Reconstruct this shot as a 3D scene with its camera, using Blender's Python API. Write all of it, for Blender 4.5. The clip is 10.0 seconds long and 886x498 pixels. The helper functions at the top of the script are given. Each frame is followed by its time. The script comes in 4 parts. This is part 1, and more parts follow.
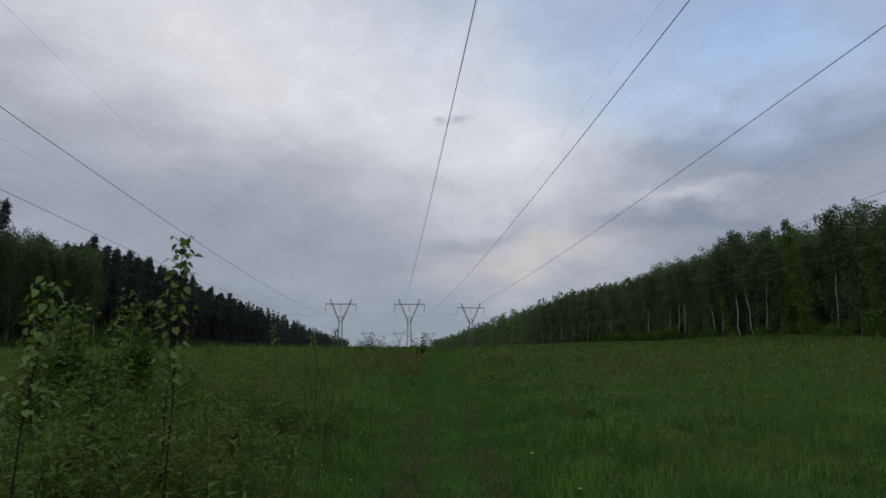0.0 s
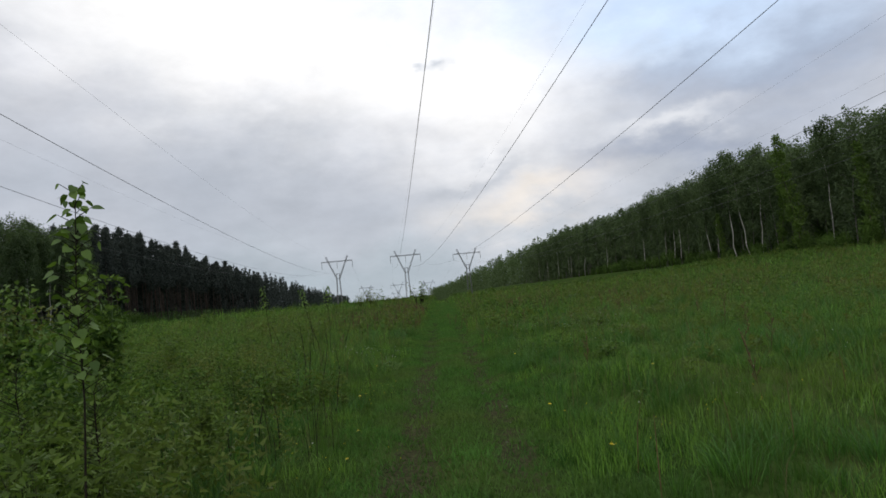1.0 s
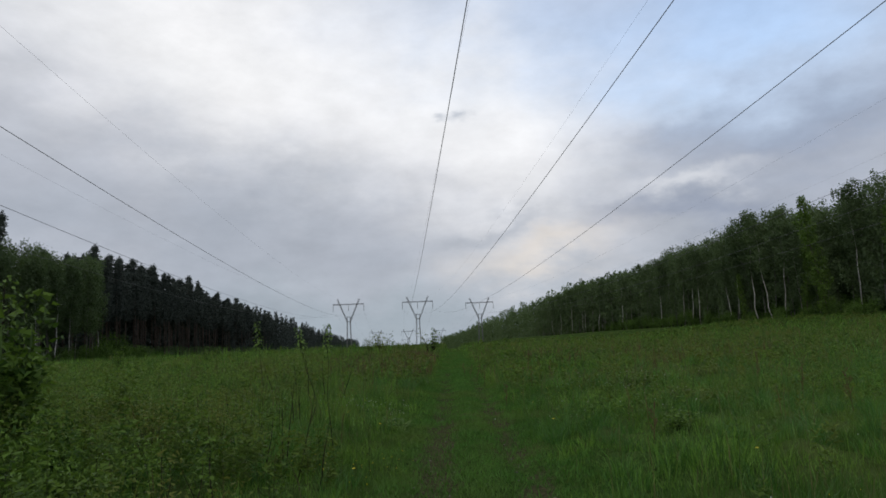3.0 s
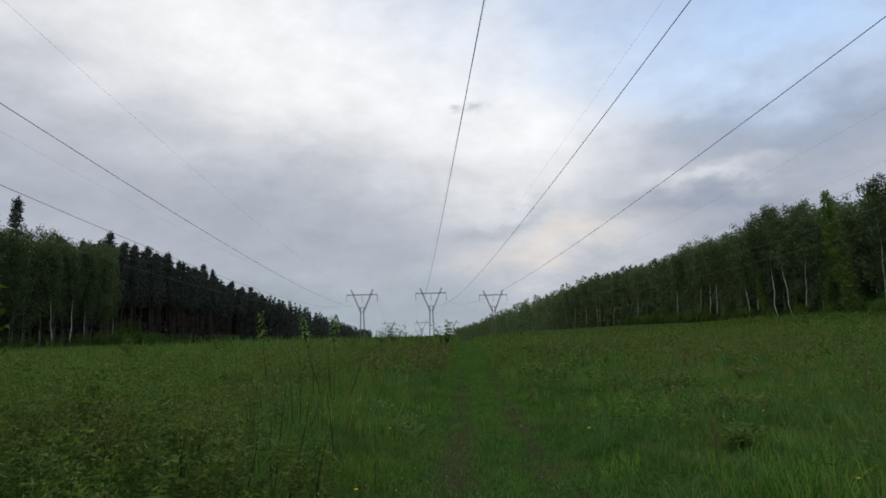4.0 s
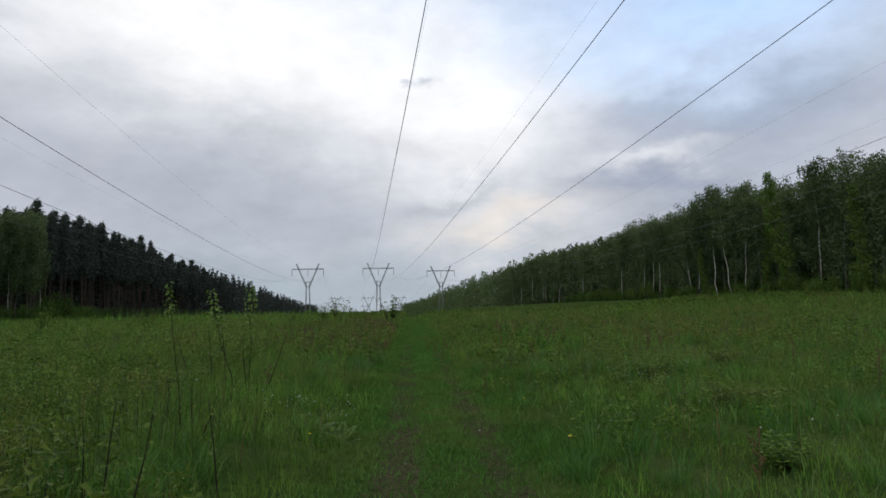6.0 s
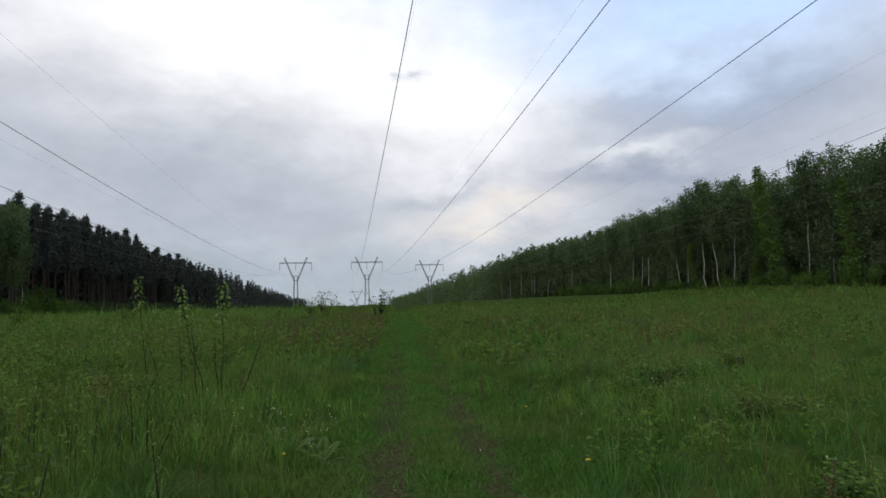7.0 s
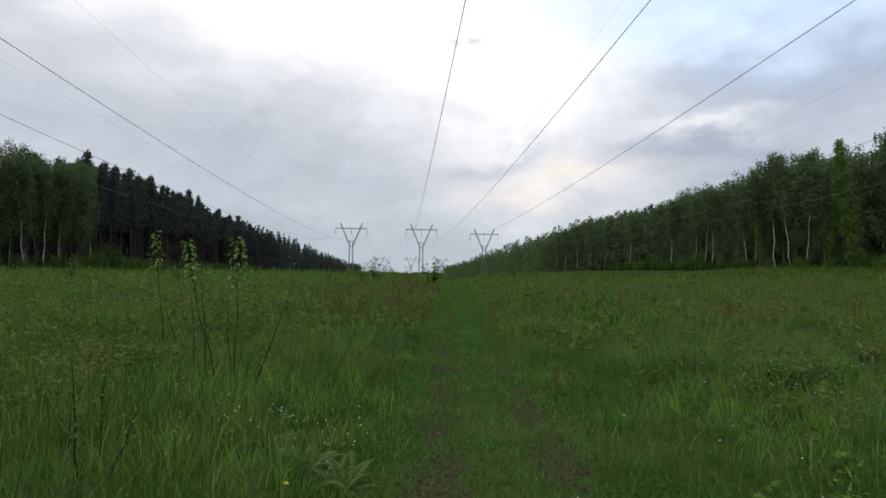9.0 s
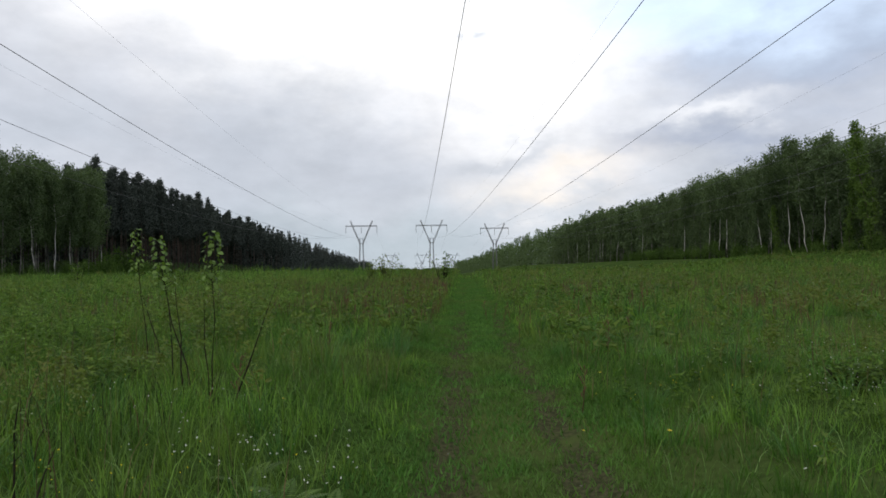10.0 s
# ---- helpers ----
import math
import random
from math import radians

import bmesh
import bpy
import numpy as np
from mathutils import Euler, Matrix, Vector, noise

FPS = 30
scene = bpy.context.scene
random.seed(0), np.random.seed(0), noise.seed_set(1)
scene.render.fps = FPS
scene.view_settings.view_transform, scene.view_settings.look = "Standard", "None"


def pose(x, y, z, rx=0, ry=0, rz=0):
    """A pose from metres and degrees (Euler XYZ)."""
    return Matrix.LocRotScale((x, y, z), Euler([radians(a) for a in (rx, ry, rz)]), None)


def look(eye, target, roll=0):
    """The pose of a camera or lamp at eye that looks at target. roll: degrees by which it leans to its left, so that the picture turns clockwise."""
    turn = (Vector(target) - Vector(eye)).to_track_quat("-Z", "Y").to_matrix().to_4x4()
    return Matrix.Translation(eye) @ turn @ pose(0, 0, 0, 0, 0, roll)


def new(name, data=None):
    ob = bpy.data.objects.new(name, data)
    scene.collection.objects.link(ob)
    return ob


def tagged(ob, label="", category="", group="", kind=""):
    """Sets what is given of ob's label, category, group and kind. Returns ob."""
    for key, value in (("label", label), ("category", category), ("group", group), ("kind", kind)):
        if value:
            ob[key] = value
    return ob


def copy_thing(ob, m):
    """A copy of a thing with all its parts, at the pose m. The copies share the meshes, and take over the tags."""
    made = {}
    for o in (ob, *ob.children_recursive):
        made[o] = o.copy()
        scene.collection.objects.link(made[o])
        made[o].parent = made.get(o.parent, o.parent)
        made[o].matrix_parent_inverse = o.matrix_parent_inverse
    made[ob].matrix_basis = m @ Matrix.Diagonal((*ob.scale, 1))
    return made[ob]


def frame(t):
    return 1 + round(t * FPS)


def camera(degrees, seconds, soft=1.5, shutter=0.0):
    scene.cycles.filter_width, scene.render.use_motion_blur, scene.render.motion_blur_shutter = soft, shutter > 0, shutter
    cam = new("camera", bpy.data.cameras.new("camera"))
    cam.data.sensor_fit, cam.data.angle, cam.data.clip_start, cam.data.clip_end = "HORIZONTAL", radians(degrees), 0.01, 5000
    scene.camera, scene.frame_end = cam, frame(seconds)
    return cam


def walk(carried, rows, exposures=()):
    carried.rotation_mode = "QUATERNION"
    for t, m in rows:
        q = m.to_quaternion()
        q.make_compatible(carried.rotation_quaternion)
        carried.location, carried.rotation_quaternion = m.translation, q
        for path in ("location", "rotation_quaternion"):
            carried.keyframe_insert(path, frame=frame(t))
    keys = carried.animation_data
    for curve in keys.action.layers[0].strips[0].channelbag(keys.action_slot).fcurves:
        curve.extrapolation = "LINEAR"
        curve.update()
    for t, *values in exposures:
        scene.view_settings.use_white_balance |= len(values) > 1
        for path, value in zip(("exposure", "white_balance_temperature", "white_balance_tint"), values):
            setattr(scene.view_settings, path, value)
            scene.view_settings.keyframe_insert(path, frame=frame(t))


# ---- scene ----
cam = camera(67.5, 10.0, soft=1.6)
PATH = [
    (0, (0.847, 2.744, 1.418), (0.997, 4.718, 1.701), -0.01),
    (0.5, (0.878, 3.247, 1.411), (1.065, 5.232, 1.565), -1.22),
    (1, (0.956, 3.756, 1.428), (1.121, 5.745, 1.554), -5.34),
    (1.5, (0.903, 4.276, 1.434), (1.016, 6.269, 1.567), -3.50),
    (2, (0.945, 4.842, 1.422), (1.093, 6.818, 1.693), -4.28),
    (2.5, (0.929, 5.395, 1.378), (1.074, 7.374, 1.626), -2.15),
    (2.7, (0.943, 5.577, 1.365), (1.087, 7.552, 1.645), -2.79),
    (3.8, (0.902, 6.928, 1.399), (0.988, 8.912, 1.639), -1.13),
    (4, (0.926, 7.112, 1.411), (1.016, 9.094, 1.661), -1.58),
    (4.5, (0.990, 7.620, 1.414), (1.133, 9.602, 1.645), -1.49),
    (5, (0.992, 8.141, 1.407), (1.122, 10.127, 1.605), -2.01),
    (5.5, (1.016, 8.626, 1.384), (1.176, 10.609, 1.586), -1.53),
    (5.7, (1.056, 8.848, 1.397), (1.260, 10.828, 1.589), -1.14),
    (7, (1.160, 10.072, 1.487), (1.438, 12.046, 1.642), -1.15),
    (7.5, (1.168, 10.559, 1.487), (1.356, 12.518, 1.842), -1.62),
    (8, (1.220, 11.098, 1.451), (1.476, 13.052, 1.795), -1.47),
    (8.5, (1.264, 11.575, 1.469), (1.459, 13.560, 1.614), -0.13),
    (9, (1.260, 12.077, 1.473), (1.375, 14.072, 1.536), 0.87),
    (9.2, (1.291, 12.271, 1.476), (1.401, 14.267, 1.529), 1.13),
    (9.5, (1.349, 12.554, 1.478), (1.448, 14.550, 1.551), -0.19),
    (10, (1.364, 13.043, 1.446), (1.447, 15.041, 1.495), -0.70),
]
EXPOSURES = [(0.0, -0.24, 6500, 8), (0.5, 0.12, 6800, 6), (1.0, 0.38, 6900, 6), (1.5, 0.42, 6900, 6), (2.0, 0.24, 6800, 6), (2.5, 0.12, 6750, 6), (5.5, 0.25, 6800, 6),
             (7.0, 0.36, 6800, 6), (7.5, 0.08, 6600, 7), (8.0, -0.23, 6550, 7), (8.5, -0.06, 6700, 6), (9.0, 0.52, 6900, 6), (10.0, 0.62, 6950, 6)]
walk(cam, [(t, look(eye, to, roll)) for t, eye, to, roll in PATH], EXPOSURES)

# ---- world and sun ----
world = bpy.data.worlds.new("overcast_sky")
scene.world = world
world.use_nodes = True
wn, wl = world.node_tree.nodes, world.node_tree.links
wn.clear()


def sky_dir(az, el):
    """The direction at an azimuth right of +y and an elevation, in degrees."""
    a, e = radians(az), radians(el)
    return Vector((math.sin(a) * math.cos(e), math.cos(a) * math.cos(e), math.sin(e)))


def build_sky():
    out = wn.new("ShaderNodeOutputWorld")
    bg = wn.new("ShaderNodeBackground")
    bg.inputs["Strength"].default_value = 0.1
    wl.new(bg.outputs[0], out.inputs[0])
    sky = wn.new("ShaderNodeTexSky")
    sky.sky_type, sky.sun_disc = "NISHITA", False
    sky.sun_elevation, sky.sun_rotation = radians(30), radians(205)
    coord = wn.new("ShaderNodeTexCoord")
    # the clouds' billows bend the soft edges of every bank
    warp = wn.new("ShaderNodeTexNoise")
    warp.inputs["Scale"].default_value, warp.inputs["Detail"].default_value = 5.0, 9
    warp.inputs["Roughness"].default_value = 0.55
    flat = wn.new("ShaderNodeMapping")
    flat.inputs["Scale"].default_value = (1, 1, 1.9)
    wl.new(coord.outputs["Generated"], flat.inputs["Vector"])
    wl.new(flat.outputs[0], warp.inputs["Vector"])
    sub = wn.new("ShaderNodeVectorMath")
    sub.operation = "SUBTRACT"
    sub.inputs[1].default_value = (0.5, 0.5, 0.5)
    wl.new(warp.outputs["Color"], sub.inputs[0])
    amount = wn.new("ShaderNodeVectorMath")
    amount.operation = "SCALE"
    amount.inputs["Scale"].default_value = 0.22
    wl.new(sub.outputs[0], amount.inputs[0])
    bent = wn.new("ShaderNodeVectorMath")
    bent.operation = "ADD"
    wl.new(coord.outputs["Generated"], bent.inputs[0])
    wl.new(amount.outputs[0], bent.inputs[1])

    def mix(fac, a, b):
        m = wn.new("ShaderNodeMix")
        m.data_type = "RGBA"
        if hasattr(fac, "links"):
            wl.new(fac, m.inputs["Factor"])
        else:
            m.inputs["Factor"].default_value = fac
        for socket, v in ((m.inputs[6], a), (m.inputs[7], b)):
            if hasattr(v, "links"):
                wl.new(v, socket)
            else:
                socket.default_value = (*v, 1)
        return m.outputs[2]

    def bank(az, el, wide, tall, strength, tilt=0.0):
        """0 to strength: a soft oval bank of cloud round a direction, wide and tall in degrees."""
        fore = sky_dir(az, el)
        side = fore.cross(Vector((0, 0, 1))).normalized()
        up = side.cross(fore)
        a = radians(tilt)
        side, up = side * math.cos(a) + up * math.sin(a), up * math.cos(a) - side * math.sin(a)
        total = None
        for axis, size in ((side, wide), (up, tall)):
            dot = wn.new("ShaderNodeVectorMath")
            dot.operation = "DOT_PRODUCT"
            dot.inputs[1].default_value = axis / math.sin(radians(size))
            wl.new(bent.outputs[0], dot.inputs[0])
            power = wn.new("ShaderNodeMath")
            power.operation = "MULTIPLY"
            wl.new(dot.outputs["Value"], power.inputs[0])
            wl.new(dot.outputs["Value"], power.inputs[1])
            if total is None:
                total = power.outputs[0]
            else:
                add = wn.new("ShaderNodeMath")
                add.operation = "ADD"
                wl.new(total, add.inputs[0])
                wl.new(power.outputs[0], add.inputs[1])
                total = add.outputs[0]
        front = wn.new("ShaderNodeVectorMath")
        front.operation = "DOT_PRODUCT"
        front.inputs[1].default_value = fore
        wl.new(bent.outputs[0], front.inputs[0])
        ahead = wn.new("ShaderNodeMath")
        ahead.operation = "GREATER_THAN"
        ahead.inputs[1].default_value = 0.0
        wl.new(front.outputs["Value"], ahead.inputs[0])
        minus = wn.new("ShaderNodeMath")
        minus.operation = "MULTIPLY"
        minus.inputs[1].default_value = -1.0
        wl.new(total, minus.inputs[0])
        fall = wn.new("ShaderNodeMath")
        fall.operation = "EXPONENT"
        wl.new(minus.outputs[0], fall.inputs[0])
        soft = wn.new("ShaderNodeMath")
        soft.operation = "MULTIPLY"
        soft.inputs[1].default_value = strength
        wl.new(fall.outputs[0], soft.inputs[0])
        both = wn.new("ShaderNodeMath")
        both.operation = "MULTIPLY"
        wl.new(soft.outputs[0], both.inputs[0])
        wl.new(ahead.outputs[0], both.inputs[1])
        return both.outputs[0]

    # streaky billows over the whole sky
    billow = wn.new("ShaderNodeTexNoise")
    billow.inputs["Scale"].default_value, billow.inputs["Detail"].default_value = 4.5, 9
    billow.inputs["Roughness"].default_value = 0.52
    wl.new(flat.outputs[0], billow.inputs["Vector"])
    ramp = wn.new("ShaderNodeMapRange")
    ramp.inputs["From Min"].default_value, ramp.inputs["From Max"].default_value = 0.32, 0.68
    wl.new(billow.outputs["Fac"], ramp.inputs["Value"])
    wisp = wn.new("ShaderNodeTexNoise")
    wisp.inputs["Scale"].default_value, wisp.inputs["Detail"].default_value = 13.0, 8
    wisp.inputs["Roughness"].default_value = 0.6
    wl.new(flat.outputs[0], wisp.inputs["Vector"])
    spread = wn.new("ShaderNodeMapRange")
    spread.inputs["From Min"].default_value, spread.inputs["From Max"].default_value = 0.3, 0.7
    spread.inputs["To Min"].default_value, spread.inputs["To Max"].default_value = 0.93, 1.07
    wl.new(wisp.outputs["Fac"], spread.inputs["Value"])
    colour = mix(ramp.outputs[0], CLOUD_GREY, CLOUD_PALE)
    for az, el, wide, tall, strength, tilt, what in CLOUD_BANKS:
        colour = mix(bank(az, el, wide, tall, strength, tilt), colour, what)
    # the clear sky shows through where the deck opens
    gain = wn.new("ShaderNodeVectorMath")
    gain.operation = "MULTIPLY"
    gain.inputs[1].default_value = CLEAR_GAIN
    wl.new(sky.outputs[0], gain.inputs[0])
    for az, el, wide, tall, strength, tilt in CLEAR_GAPS:
        colour = mix(bank(az, el, wide, tall, strength, tilt), colour, gain.outputs[0])
    veil = wn.new("ShaderNodeVectorMath")
    veil.operation = "SCALE"
    wl.new(colour, veil.inputs[0])
    wl.new(spread.outputs[0], veil.inputs["Scale"])
    wl.new(veil.outputs[0], bg.inputs["Color"])


CLOUD_GREY = (3.9, 4.25, 5.2)
CLOUD_PALE = (5.3, 5.5, 6.5)
WHITE = (8.8, 8.8, 9.4)
GREY = (3.3, 3.65, 4.5)
BLUE_GREY = (2.75, 3.15, 4.3)
WARM = (7.2, 6.7, 6.6)
HAZE = (3.0, 3.6, 4.3)
CLOUD_BANKS = [
    (-14, 24, 22, 8, 0.9, -12, WHITE),
    (4, 24, 14, 10, 0.6, 0, WHITE),
    (10, 16, 7, 9, 0.75, 20, WHITE),
    (-16, 10, 13, 6, 0.75, 0, GREY),
    (-2, 8, 10, 4, 0.55, 0, GREY),
    (-30, 16, 9, 4, 0.4, 0, GREY),
    (29, 8, 13, 3.6, 0.7, 8, GREY),
    (33, 15, 10, 3.5, 0.95, 6, BLUE_GREY),
    (27, 16.5, 5, 1.6, 0.6, 18, BLUE_GREY),
    (25, 9.5, 8, 1.2, 0.8, 6, BLUE_GREY),
    (25, 11.8, 4, 0.7, 0.4, 8, WHITE),
    (12, 6.8, 6, 1.5, 0.8, 6, WARM),
    (8, 9.0, 5, 0.8, 0.5, 4, GREY),
    (7.0, 20.0, 0.8, 0.7, 0.62, 10, GREY),
    (5.4, 19.6, 0.6, 0.5, 0.55, 0, GREY),
    (-2, 1.0, 40, 3.8, 0.75, 0, HAZE),
]
CLEAR_GAIN = (2.6, 2.3, 2.2)
CLEAR_GAPS = [
    (31, 24, 13, 6, 0.85, 0),
    (14, 28, 12, 4.5, 0.5, 0),
]
build_sky()

# the light that comes through the cloud deck
sun = new("sun", bpy.data.lights.new("sun", "SUN"))
sun.data.energy, sun.data.angle, sun.data.color = 0.5, radians(25), (1.0, 0.96, 0.9)
sun.matrix_world = look(sky_dir(205, 30) * 50, (0, 0, 0))


# ---- materials ----
def hexless(c):
    return (*c, 1.0)


def material(name, light, dark, rough=0.7, scale=3.0, patch=None, patch_scale=0.2, island=0.0, each=0.0, bump=0.0, bump_scale=30.0,
             metal=0.0, gloss=0.3, range_=(0.25, 0.75), deep=None):
    """A surface whose colour runs between two tones by grain, by broad patches of a third tone, by loose piece and by object."""
    m = bpy.data.materials.new(name)
    m.use_nodes = True
    n, l = m.node_tree.nodes, m.node_tree.links
    b = n["Principled BSDF"]
    b.inputs["Roughness"].default_value, b.inputs["Metallic"].default_value = rough, metal
    b.inputs["Specular IOR Level"].default_value = gloss
    geo = n.new("ShaderNodeNewGeometry")
    grain = n.new("ShaderNodeTexNoise")
    grain.inputs["Scale"].default_value, grain.inputs["Detail"].default_value = scale, 6
    l.new(geo.outputs["Position"], grain.inputs["Vector"])
    value = grain.outputs["Fac"]
    if island or each:
        info = n.new("ShaderNodeObjectInfo")
        for amount, source in ((island, geo.outputs["Random Per Island"]), (each, info.outputs["Random"])):
            if amount:
                spread = n.new("ShaderNodeMath")
                spread.operation = "MULTIPLY_ADD"
                spread.inputs[1].default_value, spread.inputs[2].default_value = amount, -amount / 2
                l.new(source, spread.inputs[0])
                add = n.new("ShaderNodeMath")
                l.new(value, add.inputs[0])
                l.new(spread.outputs[0], add.inputs[1])
                value = add.outputs[0]
    ramp = n.new("ShaderNodeMapRange")
    ramp.inputs["From Min"].default_value, ramp.inputs["From Max"].default_value = range_
    l.new(value, ramp.inputs["Value"])
    mix = n.new("ShaderNodeMix")
    mix.data_type = "RGBA"
    l.new(ramp.outputs[0], mix.inputs["Factor"])
    mix.inputs[6].default_value, mix.inputs[7].default_value = hexless(dark), hexless(light)
    colour = mix.outputs[2]
    if patch:
        broad = n.new("ShaderNodeTexNoise")
        broad.inputs["Scale"].default_value, broad.inputs["Detail"].default_value = patch_scale, 4
        l.new(geo.outputs["Position"], broad.inputs["Vector"])
        step = n.new("ShaderNodeMapRange")
        step.inputs["From Min"].default_value, step.inputs["From Max"].default_value = 0.45, 0.7
        l.new(broad.outputs["Fac"], step.inputs["Value"])
        over = n.new("ShaderNodeMix")
        over.data_type = "RGBA"
        l.new(step.outputs[0], over.inputs["Factor"])
        l.new(colour, over.inputs[6])
        over.inputs[7].default_value = hexless(patch)
        colour = over.outputs[2]
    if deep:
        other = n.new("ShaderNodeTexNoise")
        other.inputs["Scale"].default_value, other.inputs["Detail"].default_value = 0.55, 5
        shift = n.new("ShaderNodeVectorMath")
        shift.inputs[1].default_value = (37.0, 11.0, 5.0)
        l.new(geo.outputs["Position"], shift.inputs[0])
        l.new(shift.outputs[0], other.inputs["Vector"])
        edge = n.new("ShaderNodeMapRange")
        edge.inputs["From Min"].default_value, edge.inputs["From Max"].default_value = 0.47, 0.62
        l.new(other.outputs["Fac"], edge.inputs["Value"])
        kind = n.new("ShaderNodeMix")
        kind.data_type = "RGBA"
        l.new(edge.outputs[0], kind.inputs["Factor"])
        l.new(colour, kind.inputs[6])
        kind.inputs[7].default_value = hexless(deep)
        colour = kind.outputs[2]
    l.new(colour, b.inputs["Base Color"])
    if bump:
        fine = n.new("ShaderNodeTexNoise")
        fine.inputs["Scale"].default_value, fine.inputs["Detail"].default_value = bump_scale, 5
        l.new(geo.outputs["Position"], fine.inputs["Vector"])
        node = n.new("ShaderNodeBump")
        node.inputs["Strength"].default_value = bump
        l.new(fine.outputs["Fac"], node.inputs["Height"])
        l.new(node.outputs[0], b.inputs["Normal"])
    return m


def leafy(m, amount, tint):
    """Lets some light through a thin leaf."""
    n, l = m.node_tree.nodes, m.node_tree.links
    b, out = n["Principled BSDF"], n["Material Output"]
    clear = n.new("ShaderNodeBsdfTranslucent")
    mul = n.new("ShaderNodeMix")
    mul.data_type, mul.blend_type = "RGBA", "MULTIPLY"
    mul.inputs["Factor"].default_value = 1.0
    l.new(b.inputs["Base Color"].links[0].from_socket, mul.inputs[6])
    mul.inputs[7].default_value = hexless(tint)
    l.new(mul.outputs[2], clear.inputs["Color"])
    both = n.new("ShaderNodeMixShader")
    both.inputs[0].default_value = amount
    l.new(b.outputs[0], both.inputs[1])
    l.new(clear.outputs[0], both.inputs[2])
    l.new(both.outputs[0], out.inputs["Surface"])
    return m


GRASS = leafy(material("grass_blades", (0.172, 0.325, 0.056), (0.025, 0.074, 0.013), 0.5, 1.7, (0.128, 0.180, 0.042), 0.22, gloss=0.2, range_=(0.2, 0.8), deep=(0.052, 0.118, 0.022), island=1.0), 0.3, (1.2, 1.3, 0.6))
TRACK_GRASS = leafy(material("trodden_grass", (0.096, 0.220, 0.046), (0.044, 0.112, 0.024), 0.65, 1.5, (0.108, 0.165, 0.044), 0.5, gloss=0.1, island=0.5), 0.25, (1.2, 1.2, 0.6))
HERB = leafy(material("herb_leaves", (0.122, 0.205, 0.041), (0.040, 0.084, 0.018), 0.55, 1.2, (0.142, 0.155, 0.044), 0.2, gloss=0.1, island=0.9), 0.3, (1.2, 1.3, 0.6))
OLIVE = leafy(material("olive_weed_leaves", (0.144, 0.248, 0.048), (0.048, 0.100, 0.020), 0.55, 1.6, (0.150, 0.172, 0.044), 0.5, gloss=0.12, island=0.95), 0.25, (1.2, 1.2, 0.6))
DRY_STEM = material("reddish_dry_stems", (0.135, 0.078, 0.040), (0.055, 0.036, 0.020), 0.8, 4.0, island=0.6)
DARK_STEM = material("dark_sapling_bark", (0.034, 0.028, 0.019), (0.014, 0.012, 0.009), 0.85, 25.0, gloss=0.1, bump=0.3, bump_scale=90)
# pale tone stands in for the highlights on lush grass
HIGHLIGHT_BLADE = leafy(material("highlight_grass_blades", (0.215, 0.345, 0.100), (0.110, 0.225, 0.046), 0.4, 2.0, gloss=0.35, island=0.8), 0.3, (1.1, 1.2, 0.7))
SAP_LEAF = leafy(material("sapling_leaves", (0.150, 0.240, 0.056), (0.066, 0.120, 0.028), 0.55, 5.0, island=0.5, each=0.5), 0.3, (1.2, 1.3, 0.5))
SOIL = material("meadow_soil", (0.066, 0.118, 0.028), (0.014, 0.028, 0.007), 0.95, 16.0, (0.075, 0.095, 0.030), 0.3, gloss=0.0, bump=0.6, bump_scale=25)


def bare_earth(m, light, dark):
    """Lays bare, stony earth over a soil where the ground's own wear says so, with ragged edges."""
    n, l = m.node_tree.nodes, m.node_tree.links
    b = n["Principled BSDF"]
    geo = n.new("ShaderNodeNewGeometry")
    worn = n.new("ShaderNodeAttribute")
    worn.attribute_name = "bare"
    grit, clod = n.new("ShaderNodeTexNoise"), n.new("ShaderNodeTexNoise")
    grit.inputs["Scale"].default_value, grit.inputs["Detail"].default_value = 7.0, 8
    clod.inputs["Scale"].default_value, clod.inputs["Detail"].default_value = 22.0, 6
    for node in (grit, clod):
        l.new(geo.outputs["Position"], node.inputs["Vector"])
    add = n.new("ShaderNodeMath")
    l.new(worn.outputs["Fac"], add.inputs[0])
    l.new(grit.outputs["Fac"], add.inputs[1])
    edge = n.new("ShaderNodeMapRange")
    edge.inputs["From Min"].default_value, edge.inputs["From Max"].default_value = 0.94, 1.22
    l.new(add.outputs[0], edge.inputs["Value"])
    tone = n.new("ShaderNodeMapRange")
    tone.inputs["From Min"].default_value, tone.inputs["From Max"].default_value = 0.35, 0.65
    l.new(clod.outputs["Fac"], tone.inputs["Value"])
    earth = n.new("ShaderNodeMix")
    earth.data_type = "RGBA"
    l.new(tone.outputs[0], earth.inputs["Factor"])
    earth.inputs[6].default_value, earth.inputs[7].default_value = hexless(dark), hexless(light)
    over = n.new("ShaderNodeMix")
    over.data_type = "RGBA"
    l.new(edge.outputs[0], over.inputs["Factor"])
    l.new(b.inputs["Base Color"].links[0].from_socket, over.inputs[6])
    l.new(earth.outputs[2], over.inputs[7])
    l.new(over.outputs[2], b.inputs["Base Color"])
    return m


